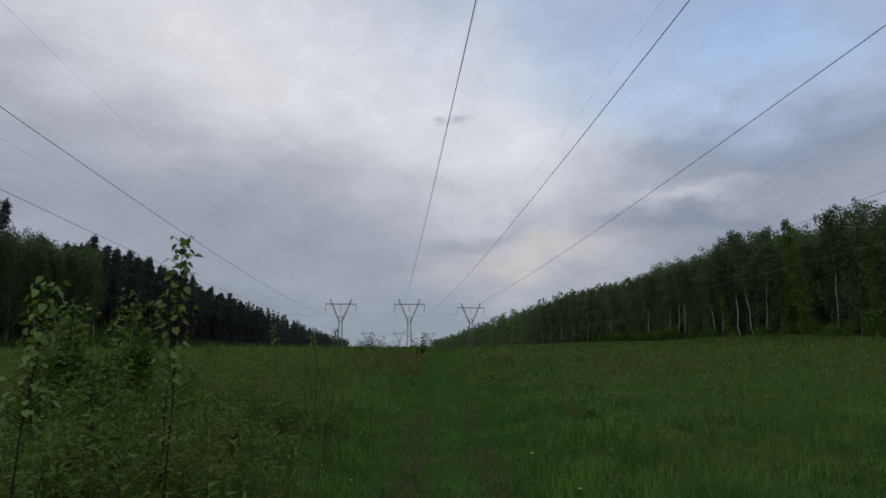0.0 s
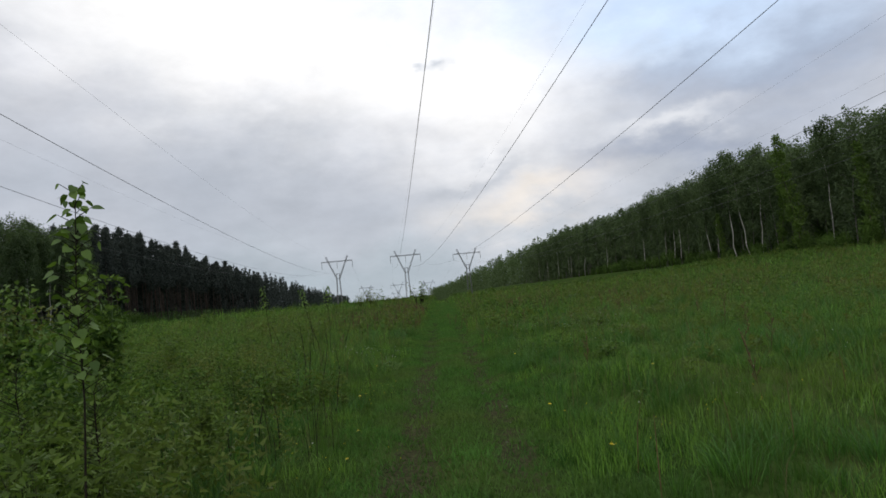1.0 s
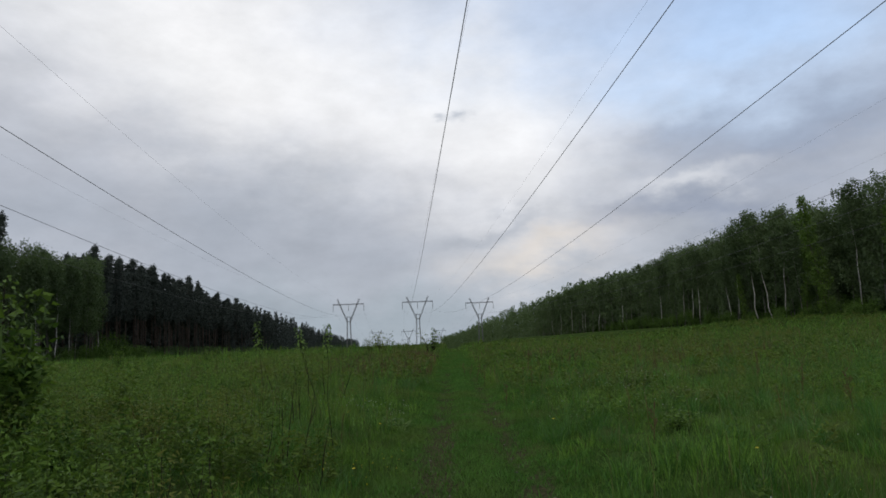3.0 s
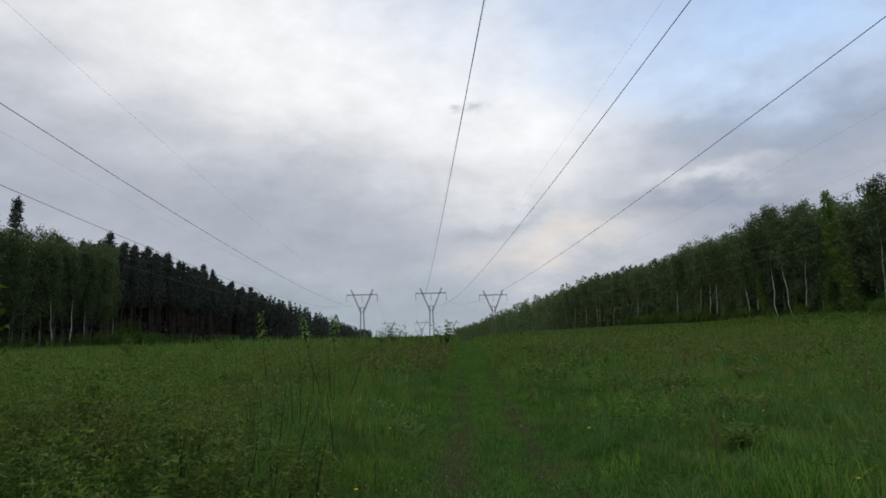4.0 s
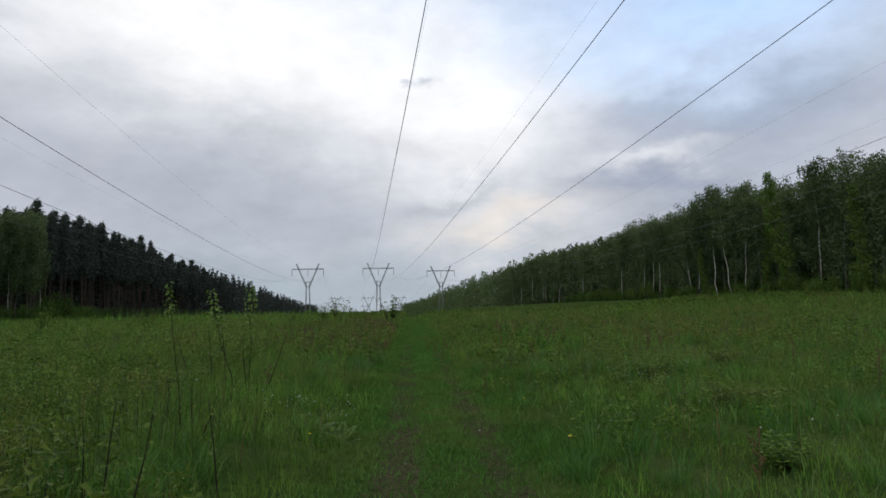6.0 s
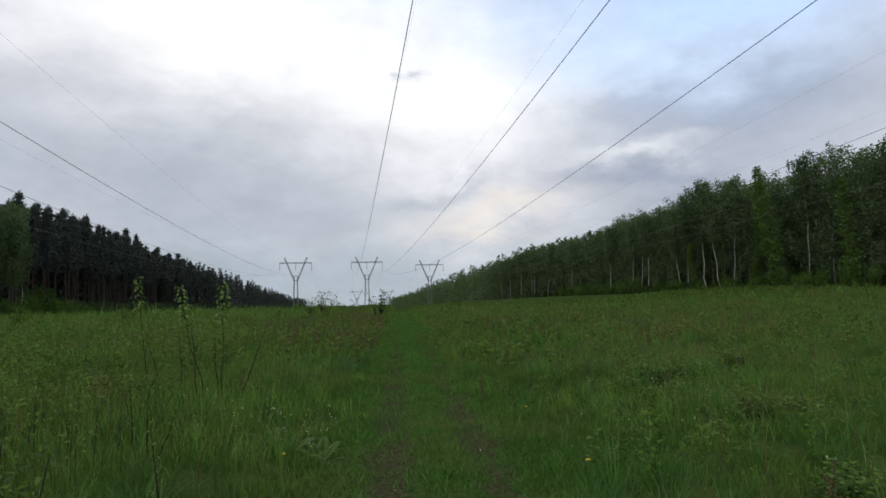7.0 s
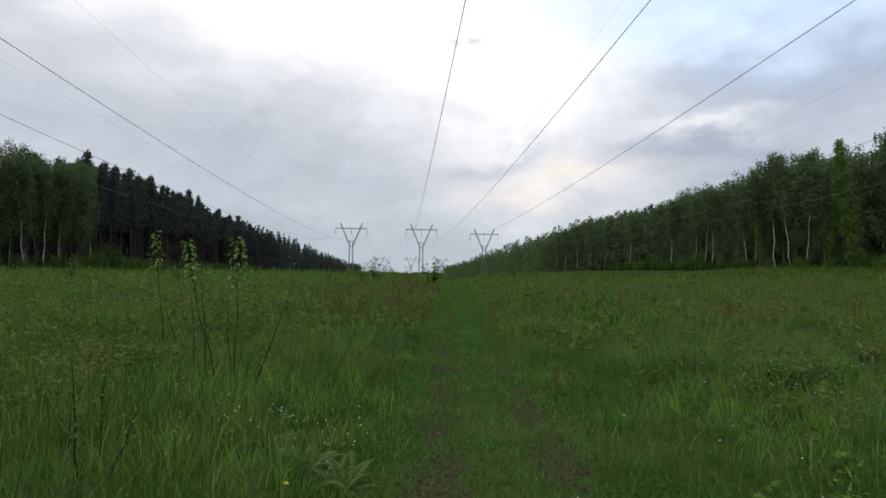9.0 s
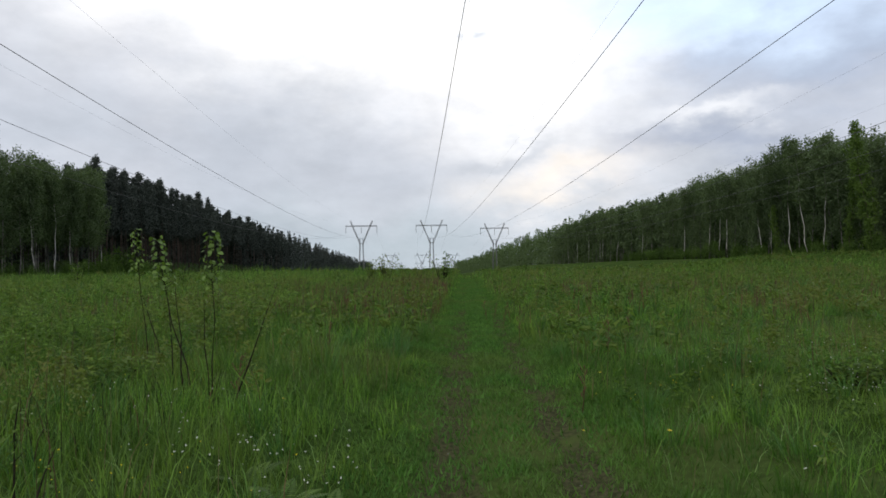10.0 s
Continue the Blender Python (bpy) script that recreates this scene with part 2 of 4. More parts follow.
bare_earth(SOIL, (0.082, 0.080, 0.041), (0.031, 0.036, 0.016))
BIRCH_BARK = material("birch_bark", (0.62, 0.61, 0.57), (0.13, 0.12, 0.10), 0.75, 1.6, (0.40, 0.38, 0.34), 0.9, each=0.2, bump=0.3)
GREY_BARK = material("weathered_birch_bark", (0.24, 0.23, 0.20), (0.07, 0.07, 0.06), 0.85, 1.6, each=0.4, bump=0.3)
PINE_BARK = material("pine_bark", (0.135, 0.100, 0.082), (0.058, 0.046, 0.040), 0.9, 2.0, each=0.3, bump=0.4)
# grey-green shift of these leaves carries the haze over the birch wood
BIRCH_LEAF = leafy(material("hazed_birch_leaves", (0.118, 0.168, 0.082), (0.074, 0.110, 0.054), 0.6, 0.25, gloss=0.06, island=0.25, each=0.5), 0.25, (1.2, 1.3, 0.5))
# needle tones lightened and blued: the distance haze is in the colour
PINE_LEAF = material("hazed_pine_needles", (0.078, 0.094, 0.080), (0.056, 0.068, 0.060), 0.75, 0.3, gloss=0.03, island=0.2, each=0.5)
LIME_LEAF = leafy(material("lime_leaves", (0.128, 0.205, 0.050), (0.076, 0.130, 0.032), 0.6, 0.4, gloss=0.06, island=0.3), 0.3, (1.2, 1.3, 0.5))
BUSH_LEAF = leafy(material("bush_leaves", (0.105, 0.180, 0.042), (0.050, 0.094, 0.022), 0.6, 0.4, gloss=0.06, island=0.4, each=0.4), 0.25, (1.2, 1.3, 0.5))
STEEL = material("galvanised_steel", (0.20, 0.205, 0.21), (0.10, 0.10, 0.105), 0.6, 0.8, metal=0.3)
INSULATOR = material("glass_insulator", (0.20, 0.22, 0.22), (0.10, 0.11, 0.11), 0.3, 2.0)
CABLE = material("aluminium_cable", (0.16, 0.16, 0.165), (0.09, 0.09, 0.095), 0.6, 3.0, metal=0.3)
STONE = material("pale_stone", (0.22, 0.21, 0.16), (0.08, 0.08, 0.055), 0.85, 30.0, island=0.6)
YELLOW = material("yellow_petals", (0.78, 0.68, 0.03), (0.62, 0.52, 0.02), 0.6, 40.0)
WHITE_PETAL = material("white_petals", (0.70, 0.71, 0.64), (0.38, 0.44, 0.34), 0.6, 10.0, island=0.4)
SEED = material("pale_seed_heads", (0.185, 0.155, 0.068), (0.085, 0.080, 0.034), 0.8, 2.0, island=0.5)


# ---- mesh helpers ----
RNG = np.random.default_rng(7)


def smooth(a, b, v):
    t = np.clip((np.asarray(v, float) - a) / (b - a), 0, 1)
    return t * t * (3 - 2 * t)


def waves(x, y, size, seed):
    """Soft uneven patches, about -1 to 1."""
    r = np.random.default_rng(seed)
    total = 0
    for _ in range(7):
        a, f, p = r.uniform(0, 2 * math.pi), r.uniform(0.5, 1.8) / size, r.uniform(0, 2 * math.pi)
        total = total + np.sin((x * math.cos(a) + y * math.sin(a)) * f * 2 * math.pi + p)
    return total / 3.2


def rut_x(y):
    """The line of the track's left rut."""
    return 0.26 + 0.075 * np.asarray(y, float)


GAUGE = 0.95


def on_track(x, y):
    """1 in a rut, 0 off the track; and 1 all over the track."""
    off = x - rut_x(y)
    ruts = np.maximum(np.exp(-(off / 0.25) ** 2), np.exp(-((off - GAUGE) / 0.25) ** 2))
    whole = smooth(-0.75, -0.2, off) * (1 - smooth(GAUGE + 0.12, GAUGE + 0.55, off))
    return ruts, whole


def ground_z(x, y):
    """The lie of the land: a slow rise to a low crest, and a dip beyond it along the cleared strip."""
    x, y = np.asarray(x, float), np.asarray(y, float)
    z = 0.12 * smooth(16, 75, y) - 4.5 * smooth(80, 250, y) * (1 - smooth(38, 62, np.abs(x - 5)))
    z = z - 16 * smooth(300, 1200, y)
    z = z + 0.45 * smooth(20, 60, np.abs(x)) * smooth(20, 90, y) + 1.7 * smooth(25, 75, x) * smooth(15, 125, y) * (1 - 0.5 * smooth(200, 320, y))
    z = z - 0.75 * smooth(14, 55, -x) * smooth(25, 85, y)
    near = 1 - smooth(60, 140, y)
    ruts, whole = on_track(x, y)
    z = z + near * (0.07 * waves(x, y, 7, 3) * (1 - whole) + (0.02 + 0.035 * (1 - whole)) * waves(x, y, 1.1, 4)) - near * 0.09 * ruts
    off = x - rut_x(y)
    z = z + near * 0.18 * smooth(2, 8, y) * (smooth(0.35, 1.9, -off) + 0.8 * smooth(0.5, 2.4, off - GAUGE))
    return z


def mesh_from(name, verts, faces, mat):
    """A mesh from arrays: verts (n, 3) and faces (m, 3 or 4)."""
    me = bpy.data.meshes.new(name)
    verts, faces = np.asarray(verts, np.float32), np.asarray(faces, np.int32)
    k = faces.shape[1]
    me.vertices.add(len(verts))
    me.vertices.foreach_set("co", verts.ravel())
    me.loops.add(faces.size)
    me.loops.foreach_set("vertex_index", faces.ravel())
    me.polygons.add(len(faces))
    me.polygons.foreach_set("loop_start", np.arange(0, faces.size, k, dtype=np.int32))
    me.materials.append(mat)
    me.update(calc_edges=True)
    me.validate()
    return me


def blades(x, y, height, width, lean, segments=2, heading=None):
    """Arrays of grass blades that stand on the ground, bend over and taper to a tip."""
    n = len(x)
    z = ground_z(x, y) - 0.02
    face, bend = RNG.uniform(0, 2 * math.pi, n), RNG.uniform(0, 2 * math.pi, n)
    if heading is not None:
        bend = heading + RNG.normal(0, 0.5, n)
    sx, sy = np.cos(face) * width / 2, np.sin(face) * width / 2
    lx, ly = np.cos(bend) * lean * height, np.sin(bend) * lean * height
    rows = []
    for s, w in (((0, 1), (0.55, 0.8), (1, 0)) if segments == 2 else ((0, 1), (1, 0))):
        cx, cy, cz = x + lx * s * s, y + ly * s * s, z + height * (s - 0.22 * lean * s * s)
        if w:
            rows.append(np.stack([cx - sx * w, cy - sy * w, cz], 1))
            rows.append(np.stack([cx + sx * w, cy + sy * w, cz], 1))
        else:
            rows.append(np.stack([cx, cy, cz], 1))
    k = len(rows)
    verts = np.stack(rows, 1).reshape(-1, 3)
    pattern = np.array([[0, 1, 3], [0, 3, 2], [2, 3, 4]] if k == 5 else [[0, 1, 2]])
    faces = (np.arange(n)[:, None, None] * k + pattern[None]).reshape(-1, 3)
    return verts, faces


def leaves(centres, size, droop=0.4, long=1.5, plain=False):
    """Arrays of small pointed leaves that lie at all angles round the given centres; plain: three-cornered, for far crowns."""
    n = len(centres)
    a = RNG.normal(size=(n, 3))
    a[:, 2] = a[:, 2] * 0.6 - droop
    a /= np.linalg.norm(a, axis=1)[:, None]
    b = np.cross(a, RNG.normal(size=(n, 3)))
    b /= np.linalg.norm(b, axis=1)[:, None] + 1e-9
    size = np.broadcast_to(size, n)[:, None] * RNG.uniform(0.6, 1.3, (n, 1))
    if plain:
        verts = np.stack([centres - b * size * 0.5, centres + b * size * 0.5, centres + a * size * long], 1).reshape(-1, 3)
        return verts, np.arange(n * 3).reshape(-1, 3)
    verts = np.stack([centres, centres + a * size * long * 0.45 + b * size * 0.5, centres + a * size * long,
                      centres + a * size * long * 0.45 - b * size * 0.5], 1).reshape(-1, 3)
    return verts, np.arange(n * 4).reshape(-1, 4)


def tube(bm, points, radii, sides=6):
    """A tapered tube through points, closed at both ends."""
    rings = []
    for i, p in enumerate(points):
        p = Vector(p)
        way = Vector(points[min(i + 1, len(points) - 1)]) - Vector(points[max(i - 1, 0)])
        turn = way.to_track_quat("Z", "Y")
        r = radii[i] if hasattr(radii, "__len__") else radii
        rings.append([bm.verts.new(p + turn @ Vector((math.cos(a) * r, math.sin(a) * r, 0)))
                      for a in [2 * math.pi * k / sides for k in range(sides)]])
    for one, two in zip(rings, rings[1:]):
        for k in range(sides):
            bm.faces.new((one[k], one[(k + 1) % sides], two[(k + 1) % sides], two[k])).smooth = True
    bm.faces.new(rings[0][::-1])
    bm.faces.new(rings[-1])


def bar(bm, a, b, wide, tall=None):
    """A straight square bar from a to b."""
    a, b = Vector(a), Vector(b)
    turn = (b - a).to_track_quat("Z", "Y").to_matrix().to_4x4()
    m = Matrix.Translation((a + b) / 2) @ turn @ Matrix.Diagonal((wide, tall or wide, (b - a).length, 1))
    bmesh.ops.create_cube(bm, size=1, matrix=m)


def finish(bm, name, mat):
    me = bpy.data.meshes.new(name)
    bm.to_mesh(me)
    bm.free()
    me.materials.append(mat)
    return me


def part(name, mesh, parent, label=""):
    ob = new(name, mesh)
    ob.parent = parent
    if label:
        ob["label"] = label
    return ob


def joined(groups):
    """Several arrays of (verts, faces) as one."""
    verts, faces, start = [], [], 0
    for v, f in groups:
        verts.append(v)
        faces.append(f + start)
        start += len(v)
    return np.concatenate(verts), np.concatenate(faces)


# ---- the ground ----
def build_ground():
    xs = np.concatenate([np.linspace(-2600, -140, 14), np.linspace(-120, -22, 20), np.arange(-20, -1, 0.25), np.arange(-1, 6, 0.1), np.arange(6, 26, 0.25), np.linspace(28, 120, 20), np.linspace(140, 2600, 14)])
    ys = np.concatenate([np.linspace(-900, -30, 8), np.arange(-20, 4, 2.0), np.arange(4, 40, 0.25), np.arange(40, 130, 3.0), np.linspace(135, 500, 30), np.linspace(600, 4000, 10)])
    gx, gy = np.meshgrid(xs, ys)
    gz = ground_z(gx, gy)
    nx, ny = len(xs), len(ys)
    i = (np.arange(ny - 1)[:, None] * nx + np.arange(nx - 1)[None]).ravel()
    me = mesh_from("ground", np.stack([gx, gy, gz], -1).reshape(-1, 3), np.stack([i, i + 1, i + nx + 1, i + nx], 1), SOIL)
    ruts, whole = on_track(gx, gy)
    ruts = ruts * np.where(gx - rut_x(gy) > GAUGE / 2, 0.72, 1.0)
    bare = (0.88 * ruts + 0.35 * waves(gx, gy, 2.3, 9) * ruts + 0.22 * waves(gx, gy, 0.6, 10)) * (1 - 0.5 * smooth(22, 42, gy)) + 0.12 * whole
    worn = me.attributes.new("bare", "FLOAT", "POINT")
    worn.data.foreach_set("value", bare.astype(np.float32).ravel())
    me.polygons.foreach_set("use_smooth", np.ones(len(me.polygons), bool))
    tagged(new("ground", me), "uneven green meadow ground with a worn two-rut track", "ground", kind="structure")


build_ground()


# ---- grass and herbs ----
def scatter(x0, x1, y0, y1, density, spread=0.75):
    """Random places in a strip, thinner to the sides of the track."""
    n = int((x1 - x0) * (y1 - y0) * density)
    x, y = RNG.uniform(x0, x1, n), RNG.uniform(y0, y1, n)
    keep = (np.abs(x - 1.5) < spread * y + 2.0) | (RNG.uniform(0, 1, n) < 0.1)
    return x[keep], y[keep]


def grow(name, label, strips, mat):
    """Tufts of blades that lean out from their middles; tufts differ in height, size and how thick they stand."""
    groups = []
    for x0, x1, y0, y1, density, tall, wide, segments, many in strips:
        tx, ty = scatter(x0, x1, y0, y1, density / many)
        keep = RNG.uniform(-2.3, 0.7, len(tx)) < waves(tx, ty, 1.1, 21) + 0.5 * waves(tx, ty, 0.4, 22)
        tx, ty = tx[keep], ty[keep]
        radius = 0.035 * math.sqrt(many) * RNG.uniform(0.5, 1.6, len(tx)) * (1 + ty / 60)
        grown = np.exp(RNG.normal(0, 0.28, len(tx)))
        a, d = RNG.uniform(0, 2 * math.pi, (len(tx), many)), np.abs(RNG.normal(0, 0.7, (len(tx), many)))
        x = (tx[:, None] + np.cos(a) * d * radius[:, None]).ravel()
        y = (ty[:, None] + np.sin(a) * d * radius[:, None]).ravel()
        up = np.repeat(grown, many)
        a, d = a.ravel(), d.ravel()
        ruts, whole = on_track(x, y)
        keep = RNG.uniform(0, 1, len(x)) > np.maximum(0.8 * ruts, 0.3 * whole)
        x, y, whole, up, a, d = x[keep], y[keep], whole[keep], up[keep], a[keep], d[keep]
        h = tall * up * (1 + 0.35 * waves(x, y, 5, 5) + 0.2 * waves(x, y, 1.2, 6)).clip(0.3, 2) * RNG.uniform(0.5, 1.2, len(x))
        h = h * (1 - 0.78 * whole) * (1 + 0.55 * smooth(-1, 1, -x) * smooth(13, 17, y))
        w = wide * RNG.uniform(0.6, 1.3, len(x))
        lean = (0.15 + 0.45 * d + RNG.normal(0, 0.12, len(x))).clip(0.05, 1.1)
        groups.append(blades(x, y, h, w, lean, segments, a))
    tagged(new(name, mesh_from(name, *joined(groups), mat)), label, "grass", kind="stuff")


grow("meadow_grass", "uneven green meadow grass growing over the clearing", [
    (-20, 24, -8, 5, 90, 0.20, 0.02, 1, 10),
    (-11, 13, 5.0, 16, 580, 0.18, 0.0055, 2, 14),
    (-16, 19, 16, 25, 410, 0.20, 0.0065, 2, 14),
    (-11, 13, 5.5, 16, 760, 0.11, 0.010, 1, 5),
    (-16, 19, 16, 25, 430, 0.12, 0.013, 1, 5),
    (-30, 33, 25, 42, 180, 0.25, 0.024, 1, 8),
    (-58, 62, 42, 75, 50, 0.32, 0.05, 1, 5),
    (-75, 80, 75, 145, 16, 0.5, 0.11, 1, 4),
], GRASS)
TUSSOCK = leafy(material("tussock_blades", (0.118, 0.262, 0.052), (0.032, 0.100, 0.018), 0.45, 0.8, (0.045, 0.130, 0.030), 0.6, gloss=0.3, island=0.6), 0.3, (1.2, 1.3, 0.6))


def tussocks(name, label, x0, x1, y0, y1, density, tall, wide, many):
    """Rank tussocks: fountains of long blades that arch outward, set in loose drifts with gaps between."""
    x, y = scatter(x0, x1, y0, y1, density)
    _, whole = on_track(x, y)
    keep = (whole < 0.04) & (waves(x, y, 2.6, 71) + 0.4 * waves(x, y, 0.9, 72) > RNG.uniform(-0.5, 0.5, len(x)))
    x, y = x[keep], y[keep]
    grown = tall * np.exp(RNG.normal(0, 0.25, len(x)))
    a = RNG.uniform(0, 2 * math.pi, (len(x), many))
    d = RNG.uniform(0, 1, (len(x), many)) ** 0.7
    bx = (x[:, None] + np.cos(a) * d * 0.11).ravel()
    by = (y[:, None] + np.sin(a) * d * 0.11).ravel()
    h = (grown[:, None] * RNG.uniform(0.55, 1.15, d.shape)).ravel()
    v, f = blades(bx, by, h, wide * RNG.uniform(0.6, 1.3, len(bx)), (0.15 + 0.75 * d).ravel(), 2, a.ravel())
    tagged(new(name, mesh_from(name, v, f, TUSSOCK)), label, "grass", kind="stuff")


tussocks("grass_tussocks", "rank bright green tussocks of arching grass", -9, 10, 6, 17, 5.5, 0.30, 0.0052, 56)
tussocks("grass_tussocks", "rank green tussocks of arching grass", -14, 17, 17, 27, 3.6, 0.36, 0.0065, 44)
tussocks("grass_tussocks", "coarse grass tussocks toward the crest", -26, 30, 27, 45, 1.0, 0.42, 0.022, 20)


def track_sward():
    y = 4.5 + 75 * RNG.uniform(0, 1, 190000) ** 1.6
    x = rut_x(y) + RNG.uniform(-0.8, GAUGE + 0.8, len(y))
    ruts, _ = on_track(x, y)
    keep = RNG.uniform(0, 1, len(x)) > (0.58 * ruts + 0.3 * ruts * waves(x, y, 1.4, 10)).clip(0, 0.9)
    x, y = x[keep], y[keep]
    v, f = blades(x, y, RNG.uniform(0.03, 0.11, len(x)), RNG.uniform(0.007, 0.013, len(x)) * (1 + y / 18), RNG.uniform(0.2, 0.9, len(x)), 1)
    tagged(new("track_grass", mesh_from("track_grass", v, f, TRACK_GRASS)), "short trodden grass on the worn track", "grass", kind="stuff")


track_sward()


def herb_layer(name, label, places, tall, leaf, count, mat, category="weeds"):
    """Leafy herbs: each a stem with many small leaves round it, thicker towards the middle."""
    x, y = places
    n = len(x)
    h = tall * RNG.uniform(0.6, 1.3, n) * (1 + 0.3 * waves(x, y, 4, 31))
    z = ground_z(x, y)
    s = RNG.uniform(0.25, 1.02, (n, count))
    r = (0.08 + 0.20 * np.sin(np.clip(s, 0, 1) * 2.6)) * h[:, None] * RNG.uniform(0.2, 1, (n, count))
    a = RNG.uniform(0, 2 * math.pi, (n, count))
    c = np.stack([x[:, None] + np.cos(a) * r, y[:, None] + np.sin(a) * r, z[:, None] + s * h[:, None]], -1).reshape(-1, 3)
    tagged(new(name, mesh_from(name, *leaves(c, leaf, -0.1, 2.8, True), mat)), label, category, kind="stuff")
    return x, y, h


def herb_places(n, x0, x1, y0, y1, seed, bias):
    x, y = RNG.uniform(x0, x1, n), RNG.uniform(y0, y1, n)
    _, whole = on_track(x, y)
    keep = (waves(x, y, 4.5, seed) + bias - 1.3 * smooth(x1 - 1.8, x1, x) - 0.8 * smooth(x0 + 1.5, x0, x) > RNG.uniform(-0.6, 0.9, n)) & (whole < 0.05) & (np.abs(x - 1.5) < 0.75 * y + 2)
    return x[keep], y[keep]


herb_layer("meadow_herbs", "broad-leaved green herbs standing in the grass", herb_places(1100, -12, 0.3, 5.5, 14, 41, 0.5), 0.52, 0.022, 100, HERB)
herb_layer("meadow_herbs", "scattered leafy herbs in the grass", herb_places(420, -14, -1.5, 15, 23, 46, -0.25), 0.34, 0.020, 60, HERB)
herb_layer("meadow_herbs", "low broad-leaved herbs standing in the grass", herb_places(700, 2.5, 16, 8, 24, 42, -0.15), 0.30, 0.020, 60, HERB)
herb_layer("meadow_herbs", "tall leafy weeds standing in the meadow", herb_places(2600, -30, 34, 22, 45, 43, 0.1), 0.55, 0.045, 32, HERB)
herb_layer("meadow_herbs", "olive weeds standing thick toward the wood", herb_places(2600, -34, -2.0, 27, 58, 64, 0.5), 0.55, 0.040, 26, OLIVE)
herb_layer("meadow_herbs", "tall leafy weeds on the low crest", herb_places(3600, -50, 60, 45, 85, 44, 0.2), 0.6, 0.055, 30, HERB)
herb_layer("meadow_herbs", "rank weeds along the far side of the meadow", herb_places(3000, -72, 78, 85, 125, 45, 0.3), 0.8, 0.12, 28, HERB)


def stems(name, label, places, tall, thick, mat):
    x, y = places
    v, f = blades(x, y, tall * RNG.uniform(0.6, 1.3, len(x)), np.full(len(x), thick) * RNG.uniform(0.7, 1.3, len(x)), RNG.uniform(0.0, 0.35, len(x)), 2)
    tagged(new(name, mesh_from(name, v, f, mat)), label, "stalks", kind="stuff")


stems("dry_stalks", "thin reddish dry stalks among the grass", herb_places(900, -9, 12, 6, 24, 51, -0.1), 0.55, 0.007, DRY_STEM)
stems("dry_stalks", "brownish dock stalks in the far meadow", herb_places(1500, -25, 30, 24, 36, 52, -0.1), 0.5, 0.008, DRY_STEM)
stems("dry_stalks", "brownish dock stalks toward the crest", herb_places(2000, -25, 30, 36, 62, 52, 0.0), 0.6, 0.016, DRY_STEM)
stems("dry_stalks", "reddish brown dock plants massed before the crest", herb_places(6500, -8, 4.5, 28, 54, 54, 0.5), 0.55, 0.017, DRY_STEM)
stems("dry_stalks", "reddish brown dock plants scattered over the meadow", herb_places(2600, 5, 22, 26, 46, 58, 0.1), 0.55, 0.018, DRY_STEM)
stems("weed_stalks", "upright dark stalks of willowherb beside the track", herb_places(2200, -5.5, 0.55, 7, 18, 55, 0.8), 0.62, 0.0055, DARK_STEM)
herb_layer("meadow_herbs", "olive green weeds standing thick in the meadow", herb_places(1700, -13, 0.0, 19, 30, 61, 0.4), 0.5, 0.022, 50, OLIVE)
herb_layer("meadow_herbs", "olive green weeds massed away from the track", herb_places(1300, -9, -1.3, 13, 19, 63, 0.5), 0.5, 0.017, 70, OLIVE)
herb_layer("meadow_herbs", "olive brown weeds scattered through the grass", herb_places(1700, 3.6, 22, 15, 34, 62, 0.05), 0.36, 0.022, 40, OLIVE)
stems("weed_stalks", "thin upright weed stalks in the meadow", herb_places(1400, -13, 0.2, 13, 27, 61, 0.3), 0.62, 0.007, DRY_STEM)
herb_layer("meadow_herbs", "olive green willowherb massed beside the track", herb_places(1150, -5.5, 0.3, 7.5, 15.5, 55, 0.7), 0.52, 0.014, 90, OLIVE)
stems("weed_stalks", "upright green stalks of willowherb beside the track", herb_places(1800, -5, 0.5, 6.5, 20, 55, 0.5), 0.55, 0.007, OLIVE)
stems("seed_stalks", "olive brown seed heads over the middle of the meadow", herb_places(9000, -20, 26, 20, 36, 56, 0.35), 0.42, 0.007, SEED)
stems("seed_stalks", "olive brown seed heads before the crest", herb_places(11000, -36, 40, 36, 62, 56, 0.35), 0.52, 0.018, SEED)
stems("seed_stalks", "olive brown seed heads over the far meadow", herb_places(9000, -70, 76, 58, 130, 57, 0.35), 0.65, 0.045, SEED)
stems("seed_stalks", "pale grass stalks gone to seed", herb_places(5000, -12, 16, 6, 26, 53, 0.1), 0.48, 0.004, SEED)


def highlight_grass(name, label, n, x0, x1, y0, y1, tall, seed):
    """Fine arching blades over the green grass; their pale colour paints in its highlights."""
    x, y = herb_places(n, x0, x1, y0, y1, seed, 0.45)
    h = tall * RNG.uniform(0.6, 1.25, len(x))
    v, f = blades(x, y, h, RNG.uniform(0.0022, 0.0042, len(x)) * (1 + y / 40), RNG.uniform(0.25, 1.0, len(x)), 2)
    tagged(new(name, mesh_from(name, v, f, HIGHLIGHT_BLADE)), label, "grass", kind="stuff")


highlight_grass("pale_grass", "fine blades coloured pale green as painted highlights over the meadow grass", 3000, -6, 1.0, 7, 15, 0.28, 81)
highlight_grass("pale_grass", "fine blades coloured pale green as painted highlights over the rank grass", 4200, -7, 1.6, 15, 24, 0.30, 82)
highlight_grass("pale_grass", "fine blades coloured pale green as painted highlights in the open meadow", 5500, 2.8, 13, 8, 24, 0.28, 83)


